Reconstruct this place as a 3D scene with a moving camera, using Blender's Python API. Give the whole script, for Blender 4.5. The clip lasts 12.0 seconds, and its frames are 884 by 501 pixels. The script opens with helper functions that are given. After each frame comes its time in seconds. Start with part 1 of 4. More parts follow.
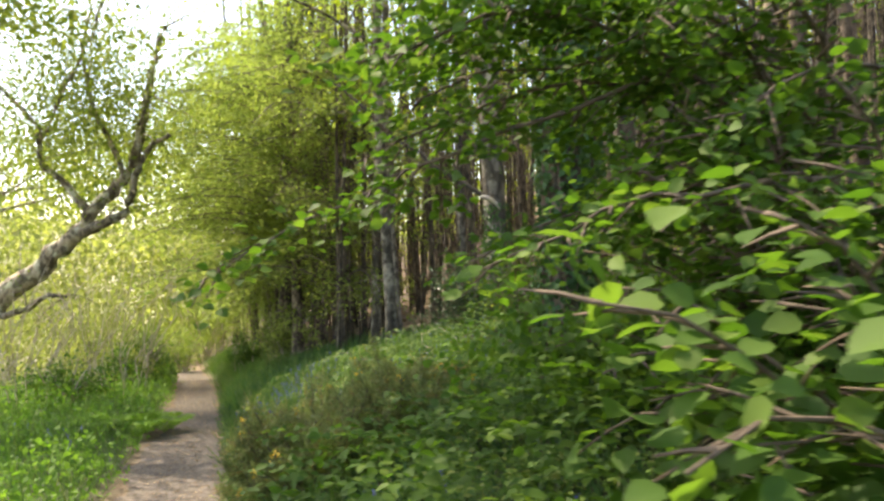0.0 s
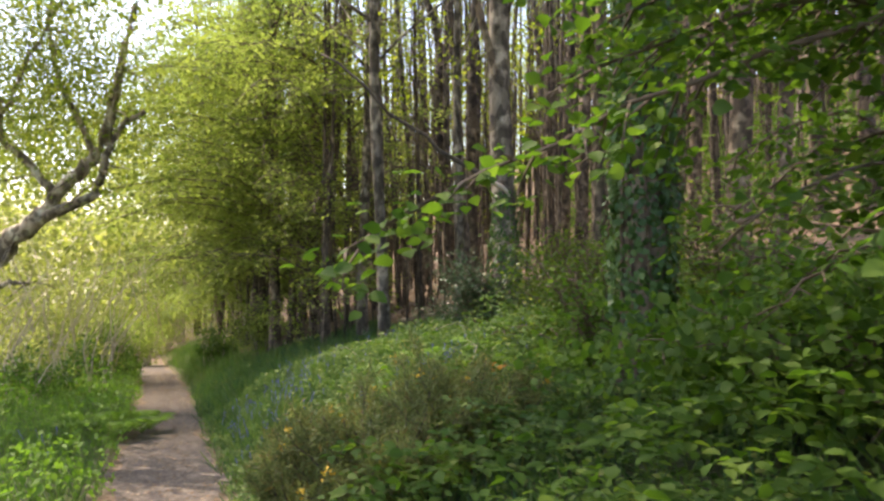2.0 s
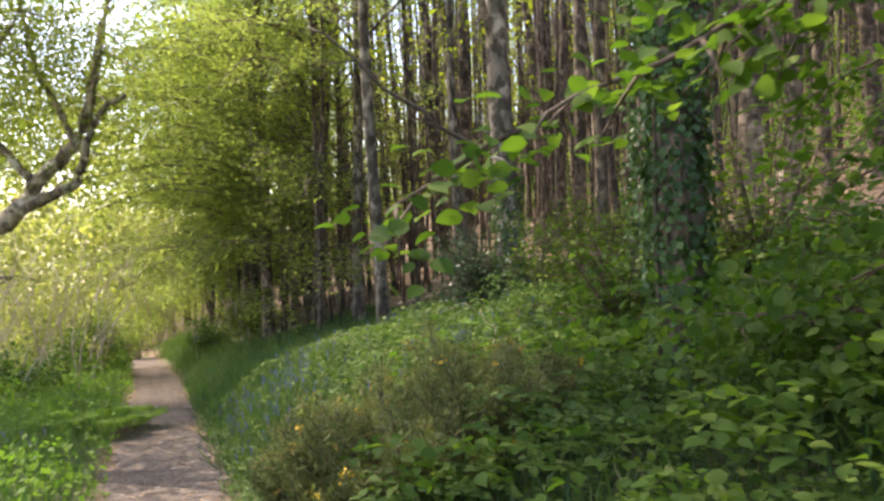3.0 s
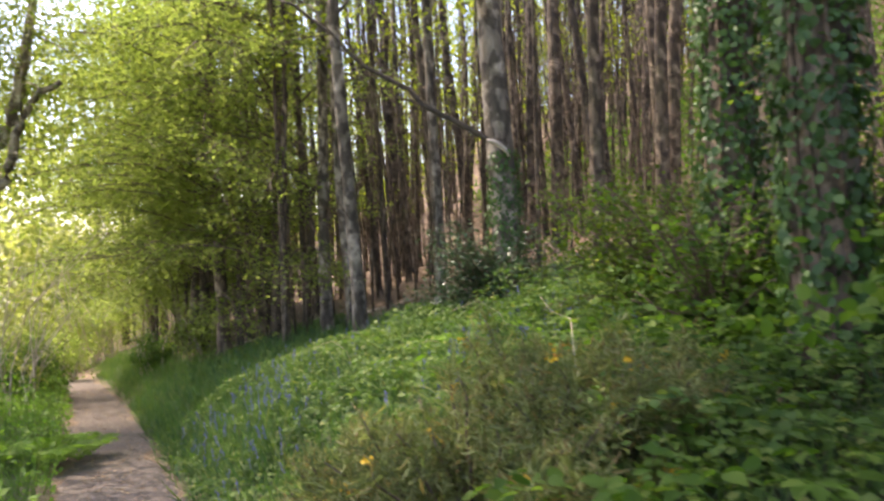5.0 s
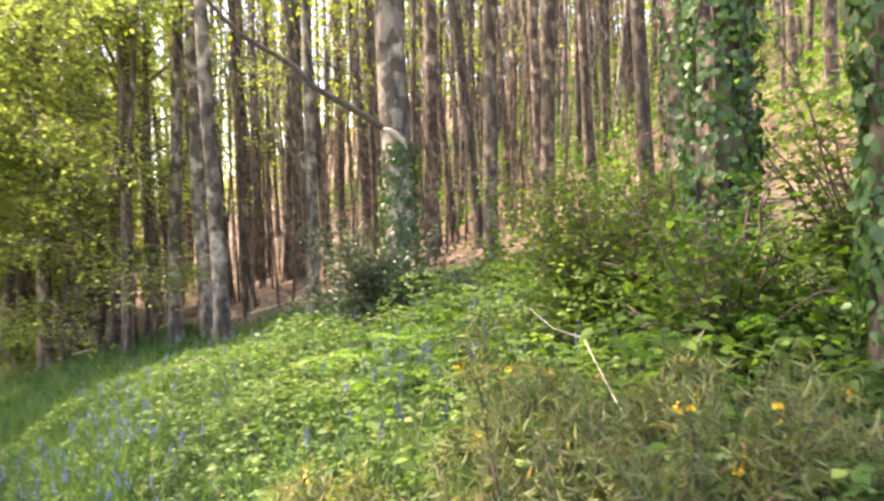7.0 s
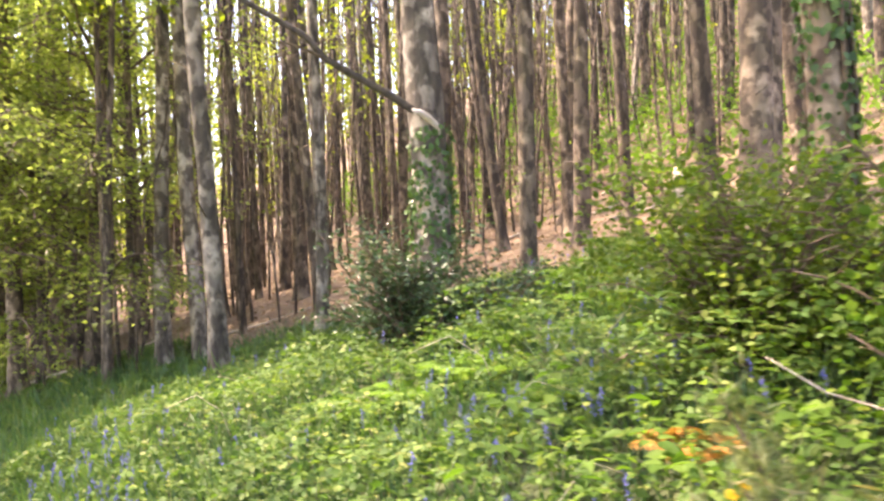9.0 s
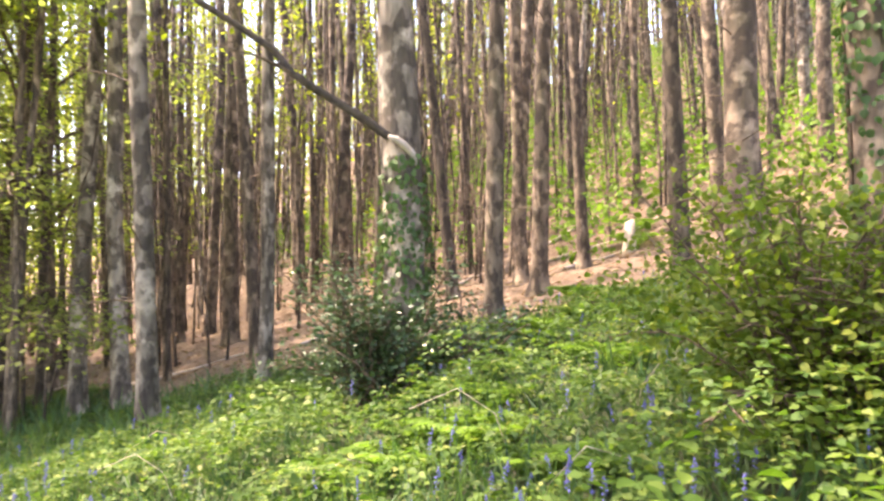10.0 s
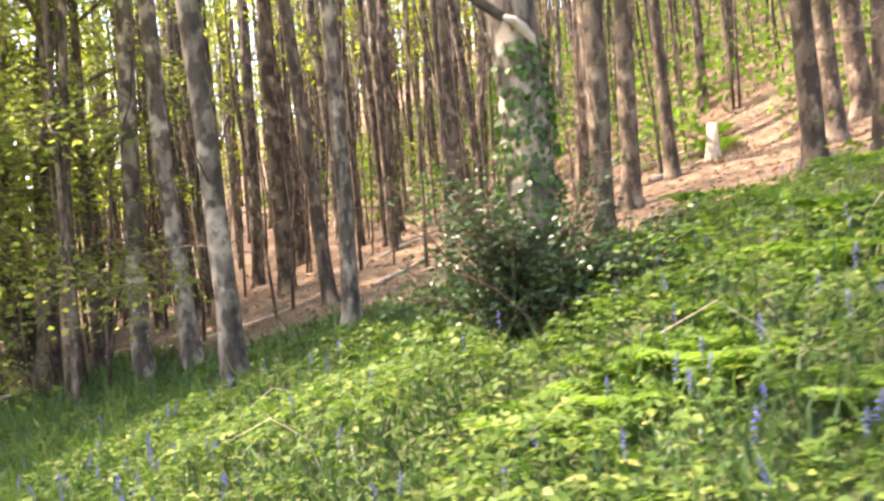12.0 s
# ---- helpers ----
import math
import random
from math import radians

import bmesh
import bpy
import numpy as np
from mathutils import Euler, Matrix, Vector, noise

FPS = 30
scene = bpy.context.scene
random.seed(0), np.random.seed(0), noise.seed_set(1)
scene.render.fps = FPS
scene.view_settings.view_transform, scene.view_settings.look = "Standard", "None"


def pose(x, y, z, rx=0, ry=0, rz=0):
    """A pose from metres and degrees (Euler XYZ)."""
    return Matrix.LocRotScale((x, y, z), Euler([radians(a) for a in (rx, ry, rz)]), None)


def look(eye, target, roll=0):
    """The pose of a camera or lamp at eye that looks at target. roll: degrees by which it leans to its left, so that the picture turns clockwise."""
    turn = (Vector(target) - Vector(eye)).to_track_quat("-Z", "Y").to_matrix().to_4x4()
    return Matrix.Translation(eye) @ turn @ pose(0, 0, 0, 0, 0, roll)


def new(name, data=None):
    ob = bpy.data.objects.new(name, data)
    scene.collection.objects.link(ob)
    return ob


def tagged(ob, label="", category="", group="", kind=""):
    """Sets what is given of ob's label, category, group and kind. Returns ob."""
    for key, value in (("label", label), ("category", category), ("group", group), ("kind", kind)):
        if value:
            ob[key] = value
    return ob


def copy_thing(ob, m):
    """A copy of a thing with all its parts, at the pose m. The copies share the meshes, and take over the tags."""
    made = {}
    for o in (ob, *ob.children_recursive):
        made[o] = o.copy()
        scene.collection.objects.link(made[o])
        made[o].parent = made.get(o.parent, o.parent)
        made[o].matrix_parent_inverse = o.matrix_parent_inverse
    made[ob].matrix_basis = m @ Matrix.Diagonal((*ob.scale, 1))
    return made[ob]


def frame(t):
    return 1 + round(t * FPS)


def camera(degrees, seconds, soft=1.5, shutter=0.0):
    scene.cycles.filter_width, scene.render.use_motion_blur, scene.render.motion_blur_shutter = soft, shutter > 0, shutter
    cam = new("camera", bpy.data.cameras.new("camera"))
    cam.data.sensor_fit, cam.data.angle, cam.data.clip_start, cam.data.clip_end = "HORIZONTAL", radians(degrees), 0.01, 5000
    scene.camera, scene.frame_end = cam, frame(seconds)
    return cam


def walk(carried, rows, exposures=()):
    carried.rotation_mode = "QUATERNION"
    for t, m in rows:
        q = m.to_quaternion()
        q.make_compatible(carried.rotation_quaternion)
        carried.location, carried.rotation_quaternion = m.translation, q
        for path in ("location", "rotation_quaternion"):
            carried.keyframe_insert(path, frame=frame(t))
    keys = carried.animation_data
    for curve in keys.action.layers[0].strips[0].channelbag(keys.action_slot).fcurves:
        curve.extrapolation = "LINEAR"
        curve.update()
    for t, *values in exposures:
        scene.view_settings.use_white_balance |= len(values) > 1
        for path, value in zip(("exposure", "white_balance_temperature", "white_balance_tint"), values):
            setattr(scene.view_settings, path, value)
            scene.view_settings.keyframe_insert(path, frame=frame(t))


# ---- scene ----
cam = camera(58.5, 12.0, soft=2.6, shutter=0.5)
PATH = [
    (0, (-0.557, 2.407, 1.189), (-0.622, 4.405, 1.212), -1.0),
    (0.5, (-0.745, 2.594, 1.177), (-0.801, 4.593, 1.168), -0.5),
    (1, (-0.922, 2.770, 1.162), (-0.877, 4.769, 1.192), -0.8),
    (1.5, (-1.074, 2.942, 1.149), (-1.151, 4.940, 1.129), -0.5),
    (2, (-1.212, 3.105, 1.130), (-1.166, 5.104, 1.139), -0.1),
    (2.5, (-1.290, 3.289, 1.108), (-1.259, 5.289, 1.112), -1.4),
    (3, (-1.358, 3.527, 1.085), (-1.283, 5.525, 1.051), -1.8),
    (3.2, (-1.400, 3.637, 1.070), (-1.281, 5.633, 1.061), -1.1),
    (4.8, (-1.837, 4.533, 0.896), (-1.57, 6.515, 0.845), -2.3),
    (5, (-1.884, 4.643, 0.886), (-1.657, 6.63, 0.881), -2.8),
    (5.5, (-2.006, 4.774, 0.888), (-1.823, 6.766, 0.9), -1.8),
    (6, (-2.108, 5.027, 0.889), (-1.727, 6.99, 0.847), -0.6),
    (6.5, (-2.164, 5.408, 0.883), (-1.632, 7.336, 0.866), -1.6),
    (7, (-2.268, 5.728, 0.861), (-1.636, 7.626, 0.859), -1.5),
    (7.2, (-2.299, 5.873, 0.851), (-1.62, 7.754, 0.831), -0.5),
    (8.8, (-2.21, 7.013, 0.899), (-1.505, 8.885, 0.889), -1.6),
    (9, (-2.267, 7.105, 0.884), (-1.608, 8.994, 0.892), -2.2),
    (9.5, (-2.411, 7.435, 0.836), (-1.677, 9.295, 0.884), -2.1),
    (10, (-2.454, 7.84, 0.834), (-1.6, 9.644, 0.965), -0.5),
    (10.5, (-2.575, 8.093, 0.805), (-1.641, 9.858, 0.911), -0.7),
    (11, (-2.644, 8.4, 0.77), (-1.701, 10.162, 0.851), -1.7),
    (11.5, (-2.707, 8.669, 0.742), (-1.857, 10.479, 0.79), -2.9),
    (12, (-2.753, 9.01, 0.712), (-1.938, 10.837, 0.698), -5.0),
]
EXPOSURES = [(0, 2.0, 7300, 13), (1.5, 1.8, 7200, 19), (2.5, 1.9, 7000, 23), (5.5, 2.15, 6900, 26), (6.0, 2.45, 7000, 27), (6.5, 3.0, 7200, 28), (9.5, 3.12, 7500, 31), (12, 3.08, 7500, 31)]
walk(cam, [(t, look(eye, target, roll)) for t, eye, target, roll in PATH], EXPOSURES)

# ---- light ----
SUN_AZ, SUN_EL = radians(-55), radians(56)      # clockwise from +y, above the horizon
sun_from = Vector((math.sin(SUN_AZ) * math.cos(SUN_EL), math.cos(SUN_AZ) * math.cos(SUN_EL), math.sin(SUN_EL)))
sun = new("sun", bpy.data.lights.new("sun", "SUN"))
sun.data.energy, sun.data.angle, sun.data.color = 2.7, radians(0.6), (1.0, 0.92, 0.76)
sun.matrix_world = look(sun_from * 60, (0, 0, 0))
world = bpy.data.worlds.new("world")
scene.world = world
world.use_nodes = True
sky = world.node_tree.nodes.new("ShaderNodeTexSky")
sky.sky_type, sky.sun_disc, sky.sun_elevation, sky.sun_rotation = "NISHITA", False, SUN_EL, SUN_AZ
sky.air_density, sky.dust_density = 1.0, 2.0
world.node_tree.links.new(sky.outputs[0], world.node_tree.nodes["Background"].inputs[0])
world.node_tree.nodes["Background"].inputs[1].default_value = 0.15

rng = np.random.default_rng(11)


# ---- materials ----
def nodes_of(name):
    m = bpy.data.materials.new(name)
    m.use_nodes = True
    nt = m.node_tree
    return m, nt, nt.nodes["Principled BSDF"], nt.nodes["Material Output"]


def ramp(nt, fac, stops):
    r = nt.nodes.new("ShaderNodeValToRGB")
    while len(r.color_ramp.elements) < len(stops):
        r.color_ramp.elements.new(0.5)
    for e, (p, c) in zip(r.color_ramp.elements, stops):
        e.position, e.color = p, (*c, 1)
    nt.links.new(fac, r.inputs[0])
    return r.outputs[0]


def tex_noise(nt, scale, detail=4, stretch=None):
    n = nt.nodes.new("ShaderNodeTexNoise")
    n.inputs["Scale"].default_value, n.inputs["Detail"].default_value = scale, detail
    co = nt.nodes.new("ShaderNodeTexCoord")
    src = co.outputs["Object"]
    if stretch:
        mp = nt.nodes.new("ShaderNodeMapping")
        mp.inputs["Scale"].default_value = stretch
        nt.links.new(src, mp.inputs[0])
        src = mp.outputs[0]
    nt.links.new(src, n.inputs["Vector"])
    return n.outputs["Fac"]


def mixed(nt, a, b, fac, mode="MIX"):
    m = nt.nodes.new("ShaderNodeMix")
    m.data_type, m.blend_type = "RGBA", mode
    for src, i in ((fac, 0), (a, 6), (b, 7)):
        if isinstance(src, (float, int)):
            m.inputs[i].default_value = src
        elif isinstance(src, tuple):
            m.inputs[i].default_value = (*src, 1)
        else:
            nt.links.new(src, m.inputs[i])
    return m.outputs[2]


def bump(nt, bsdf, height, strength=0.5, dist=0.02):
    b = nt.nodes.new("ShaderNodeBump")
    b.inputs["Strength"].default_value, b.inputs["Distance"].default_value = strength, dist
    nt.links.new(height, b.inputs["Height"])
    nt.links.new(b.outputs[0], bsdf.inputs["Normal"])


def leaf_mat(name, stops, through_light=0.45, rough=0.62, patch=1.2):
    """Thin leaves: colour differs leaf by leaf and patch by patch, and light comes through."""
    m, nt, p, out = nodes_of(name)
    geo = nt.nodes.new("ShaderNodeNewGeometry")
    col = ramp(nt, geo.outputs["Random Per Island"], stops)
    big = ramp(nt, tex_noise(nt, patch, 2), [(0.3, (0.66, 0.7, 0.68)), (0.7, (1.25, 1.18, 1.08))])
    col = mixed(nt, col, big, 1.0, "MULTIPLY")
    nt.links.new(col, p.inputs["Base Color"])
    p.inputs["Roughness"].default_value = rough
    p.inputs["Specular IOR Level"].default_value = .3
    tr = nt.nodes.new("ShaderNodeBsdfTranslucent")
    warm = mixed(nt, col, (1.26, 1.4, 0.7), 1.0, "MULTIPLY")
    nt.links.new(warm, tr.inputs[0])
    mx = nt.nodes.new("ShaderNodeMixShader")
    mx.inputs[0].default_value = through_light
    nt.links.new(p.outputs[0], mx.inputs[1])
    nt.links.new(tr.outputs[0], mx.inputs[2])
    nt.links.new(mx.outputs[0], out.inputs[0])
    return m


def bark_mat(name, dark, light, patchy=0.5, moss=0.3):
    m, nt, p, out = nodes_of(name)
    a = ramp(nt, tex_noise(nt, 9, 6, (1, 1, 0.35)), [(0.35, dark), (0.65, light)])
    lichen = ramp(nt, tex_noise(nt, 4.5, 5), [(0.5 + 0.1 * (1 - patchy), (0, 0, 0)), (0.66, (1, 1, 1))])
    a = mixed(nt, a, tuple(min(0.6, c * 1.6 + 0.03) for c in light), lichen)
    green = ramp(nt, tex_noise(nt, 2.2, 4), [(0.5, (0, 0, 0)), (0.72, (moss, moss, moss))])
    a = mixed(nt, a, (0.09, 0.12, 0.035), green)
    blotch = ramp(nt, tex_noise(nt, 7.5, 4, (1, 1, .7)), [(0.46, (0.24, 0.22, 0.2)), (0.53, (1, 1, 1))])
    a = mixed(nt, a, blotch, .85, "MULTIPLY")
    info = nt.nodes.new("ShaderNodeObjectInfo")
    a = mixed(nt, a, ramp(nt, info.outputs["Random"], [(0, (0.7, 0.68, 0.66)), (1, (1.2, 1.15, 1.1))]), 1.0, "MULTIPLY")
    nt.links.new(a, p.inputs["Base Color"])
    p.inputs["Roughness"].default_value = 0.85
    bump(nt, p, tex_noise(nt, 26, 6, (1, 1, 0.25)), 0.7, 0.02)
    return m


def plain_mat(name, a, b, scale=20, rough=0.8, bumps=0.3):
    m, nt, p, out = nodes_of(name)
    nt.links.new(ramp(nt, tex_noise(nt, scale, 5), [(0.35, a), (0.65, b)]), p.inputs["Base Color"])
    p.inputs["Roughness"].default_value = rough
    bump(nt, p, tex_noise(nt, scale * 2.5, 5), bumps, 0.01)
    return m


M_BEECH = leaf_mat("beech_leaf", [(0, (0.15, 0.20, 0.06)), (0.5, (0.215, 0.265, 0.09)), (1, (0.28, 0.32, 0.135))], 0.68)
M_CANOPY = leaf_mat("canopy_leaf", [(0, (0.14, 0.19, 0.022)), (1, (0.27, 0.30, 0.045))], 0.62)
M_HAZEL = leaf_mat("hazel_leaf", [(0, (0.05, 0.115, 0.014)), (0.6, (0.085, 0.165, 0.022)), (1, (0.14, 0.22, 0.04))], 0.5)
M_BRAMBLE = leaf_mat("bramble_leaf", [(0, (0.045, 0.105, 0.02)), (0.6, (0.085, 0.16, 0.03)), (0.9, (0.14, 0.215, 0.045)), (1, (0.23, 0.26, 0.085))], 0.4)
M_GRASS = leaf_mat("grass_blade", [(0, (0.06, 0.14, 0.03)), (0.8, (0.11, 0.19, 0.05)), (1, (0.20, 0.22, 0.09))], 0.35)
M_BLUELEAF = leaf_mat("bluebell_leaf", [(0, (0.03, 0.085, 0.035)), (0.8, (0.07, 0.14, 0.055)), (1, (0.13, 0.19, 0.09))], 0.3, 0.5)
M_FERN = leaf_mat("fern_frond", [(0, (0.10, 0.21, 0.025)), (1, (0.16, 0.27, 0.05))], 0.45)
M_HOLLY = leaf_mat("holly_leaf", [(0, (0.03, 0.068, 0.03)), (0.8, (0.06, 0.115, 0.052)), (1, (0.13, 0.18, 0.09))], 0.15, 0.3)
M_IVY = leaf_mat("ivy_leaf", [(0, (0.04, 0.095, 0.028)), (0.8, (0.07, 0.145, 0.042)), (1, (0.12, 0.20, 0.065))], 0.3, 0.45)
M_GORSE = leaf_mat("gorse_spine", [(0, (0.11, 0.13, 0.055)), (0.5, (0.19, 0.23, 0.095)), (0.8, (0.31, 0.34, 0.17)), (1, (0.26, 0.17, 0.08))], 0.45)
M_OAK = leaf_mat("oak_leaf", [(0, (0.12, 0.17, 0.03)), (1, (0.24, 0.27, 0.07))], 0.5)
# leaves beyond the path, their washed-out sun glare put into the base colour
M_PALE = leaf_mat("glare_paled_leaf", [(0, (0.20, 0.24, 0.07)), (1, (0.36, 0.36, 0.16))], 0.55)
M_LITTER = leaf_mat("dead_leaf", [(0, (0.09, 0.052, 0.028)), (0.5, (0.19, 0.12, 0.065)), (1, (0.36, 0.28, 0.19))], 0.1, 0.7)
M_BRACKEN = leaf_mat("dead_bracken", [(0, (0.30, 0.13, 0.03)), (1, (0.50, 0.27, 0.08))], 0.3, 0.7)
M_BUSH = leaf_mat("bush_leaf", [(0, (0.065, 0.12, 0.014)), (0.6, (0.11, 0.17, 0.022)), (1, (0.18, 0.22, 0.035))], 0.45)
M_FLOWER = plain_mat("gorse_flower", (0.75, 0.42, 0.01), (0.85, 0.55, 0.03), 30, 0.5)
M_BLUE = leaf_mat("bluebell_flower", [(0, (0.12, 0.12, 0.48)), (1, (0.22, 0.20, 0.66))], 0.3)
M_BARK = bark_mat("beech_bark", (0.065, 0.05, 0.036), (0.19, 0.15, 0.11), 0.6, 0.3)
M_BARK_PALE = bark_mat("pale_beech_bark", (0.08, 0.068, 0.055), (0.31, 0.28, 0.23), 0.9, 0.2)
# oak bark with the haze and sun on its limbs put into the colour
M_OAKBARK = bark_mat("hazed_oak_bark", (0.20, 0.165, 0.12), (0.42, 0.36, 0.27), 0.8, 0.2)
M_TWIG = plain_mat("twig_bark", (0.06, 0.042, 0.026), (0.14, 0.10, 0.065), 25)
M_BOUGH = plain_mat("dark_bough_bark", (0.025, 0.02, 0.014), (0.07, 0.055, 0.04), 18)
M_DEADWOOD = plain_mat("dead_wood", (0.32, 0.26, 0.19), (0.55, 0.47, 0.37), 14)
M_SCAR = plain_mat("torn_wood", (0.38, 0.32, 0.26), (0.6, 0.54, 0.47), 12)


# ---- the lie of the land ----
YS = np.array([-30, -10, -3, .6, 2.2, 3.6, 4.6, 5.9, 7.2, 9, 12.2, 15, 19, 25, 40, 80])
XS = np.array([6.5, 3.2, 1.9, .25, -.6, -1.43, -1.9, -2.2, -2.3, -2.75, -3.8, -4.7, -6.0, -8.2, -14, -30])


def slope_line(y):
    return np.interp(y, YS, XS)


def path_mid(y):
    return slope_line(y) - 0.36 * np.clip((y - 3.5) / 3.5, 0, 1)


def wobble(x, y):
    return (np.sin(x * 2.1 + y * .7) * np.sin(y * 1.7 - x * .4) + .5 * np.sin(x * 5.3 + 1.3) * np.sin(y * 4.7 + x))


def height(x, y):
    """The ground: the path runs gently down, the wood rises beside it and the far side drops to a valley with a hill beyond."""
    x, y = np.asarray(x, float), np.asarray(y, float)
    d = x - slope_line(y)
    z = -.1 - .085 * (np.clip(y, -25, 70) - .6)
    r = np.maximum(0, d - np.where(y > 5, .28, .45))
    z = z + .4 * (1 - np.exp(-r / .6)) + .26 * np.minimum(r, 45) + .03 * np.clip(r - 45, 0, 200) + .24 * np.clip(r - 11, 0, 30)
    p = np.maximum(0, -(x - path_mid(y)) - .55)
    z = z + .16 * (1 - np.exp(-p / .35)) - .12 * np.clip(p - 1.0, 0, 45)
    far = np.clip((p - 70) / 220, 0, 1)
    z = z + 48 * far * far * (3 - 2 * far)
    off = np.clip(np.minimum(np.abs(x - path_mid(y)) - .4, 3) / 2, 0, 1)
    return z + .05 * off * wobble(x, y)


# ---- building blocks ----
def mesh_of(name, verts, faces, mat, smooth=False):
    """faces: arrays of corner numbers, one array for each corner count."""
    me = bpy.data.meshes.new(name)
    verts = np.asarray(verts, np.float32)
    faces = [np.asarray(f, np.int32) for f in faces if len(f)]
    loops = np.concatenate([f.ravel() for f in faces])
    counts = np.concatenate([np.full(len(f), f.shape[1], np.int32) for f in faces])
    me.vertices.add(len(verts))
    me.vertices.foreach_set("co", verts.ravel())
    me.loops.add(len(loops))
    me.loops.foreach_set("vertex_index", loops)
    me.polygons.add(len(counts))
    me.polygons.foreach_set("loop_start", np.concatenate([[0], np.cumsum(counts)[:-1]]).astype(np.int32))
    me.polygons.foreach_set("loop_total", counts)
    if smooth:
        me.polygons.foreach_set("use_smooth", np.ones(len(counts), bool))
    me.update(calc_edges=True)
    me.materials.append(mat)
    return me


def part(name, me, parent=None, label=""):
    ob = new(name, me)
    ob.parent = parent
    return tagged(ob, label) if label else ob


def thing(name, place, label, category, group="", kind=""):
    ob = new(name)
    ob.location = place
    return tagged(ob, label, category, group, kind)


# leaf outlines: along, across, lift
DIAMOND = (np.array([[0, 0, 0], [.45, .42, .08], [1, 0, -.05], [.45, -.42, .08]]), [np.array([[0, 1, 2], [0, 2, 3]])])
OVATE = (np.array([[0, 0, 0], [.18, .36, .06], [.5, .46, .09], [.82, .24, .03], [1, 0, -.1], [.82, -.24, .03], [.5, -.46, .09], [.18, -.36, .06], [.5, 0, 0]]),
         [np.array([[0, 1, 2, 8], [8, 2, 3, 4], [0, 8, 6, 7], [8, 4, 5, 6]])])
BLADE = (np.array([[0, .5, 0], [0, -.5, 0], [.55, -.4, .12], [.55, .4, .12], [1, 0, -.02]]), [np.array([[0, 1, 2, 3]]), np.array([[3, 2, 4]])])


def unit(v):
    return v / np.maximum(1e-9, np.linalg.norm(v, axis=-1, keepdims=True))


def leaves(pos, along, face, length, width, shape=DIAMOND):
    """Vertices and faces of many leaves. width: as a share of the length."""
    pos, along = np.asarray(pos, float), unit(np.asarray(along, float))
    side = unit(np.cross(face, along) + 1e-6)
    up = np.cross(along, side)
    length = np.broadcast_to(length, (len(pos),))[:, None, None]
    tpl, fs = shape
    w = np.broadcast_to(width, (len(pos),))[:, None, None]
    v = pos[:, None] + length * (tpl[None, :, 0:1] * along[:, None] + w * tpl[None, :, 1:2] * side[:, None] + tpl[None, :, 2:3] * up[:, None])
    k = len(tpl)
    base = (np.arange(len(pos)) * k)[:, None, None]
    return v.reshape(-1, 3), [(f[None] + base).reshape(-1, f.shape[1]) for f in fs]


def tube(pts, radii, sides=8, rough=0.0):
    pts, radii = np.asarray(pts, float), np.asarray(radii, float)
    n = len(pts)
    tan = unit(np.gradient(pts, axis=0))
    ref = np.where(np.abs(tan[:, 2:3]) > .9, [[1., 0, 0]], [[0, 0, 1.]])
    a = unit(np.cross(tan, ref))
    b = np.cross(tan, a)
    th = np.linspace(0, 2 * np.pi, sides, endpoint=False)
    r = radii[:, None] * (1 + rough * rng.normal(size=(n, sides)))
    v = pts[:, None] + r[..., None] * (np.cos(th)[None, :, None] * a[:, None] + np.sin(th)[None, :, None] * b[:, None])
    i = (np.arange(n - 1) * sides)[:, None]
    j = np.arange(sides)[None]
    k = (j + 1) % sides
    q = np.stack([i + j, i + k, i + sides + k, i + sides + j], -1).reshape(-1, 4)
    cap = ((n - 1) * sides + np.arange(sides))[None]
    return v.reshape(-1, 3), [q, cap]


def join(pieces):
    vs, fs, off = [], {}, 0
    for v, faces in pieces:
        for f in faces:
            if len(f):
                fs.setdefault(f.shape[1], []).append(f + off)
        vs.append(v)
        off += len(v)
    return np.concatenate(vs), [np.concatenate(f) for f in fs.values()]


def bend(p0, p1, n=7, sag=0.0, shake=0.05):
    """A crooked line of n points; sag lifts (or drops) its middle."""
    p0, p1 = np.asarray(p0, float), np.asarray(p1, float)
    t = np.linspace(0, 1, n)[:, None]
    p = p0 + (p1 - p0) * t
    p[:, 2:3] += sag * 4 * t * (1 - t)
    jig = rng.normal(size=(n, 3)) * shake
    jig[0] = jig[-1] * 0
    return p + np.cumsum(jig, 0) * .5 * np.sin(t * np.pi * .5)


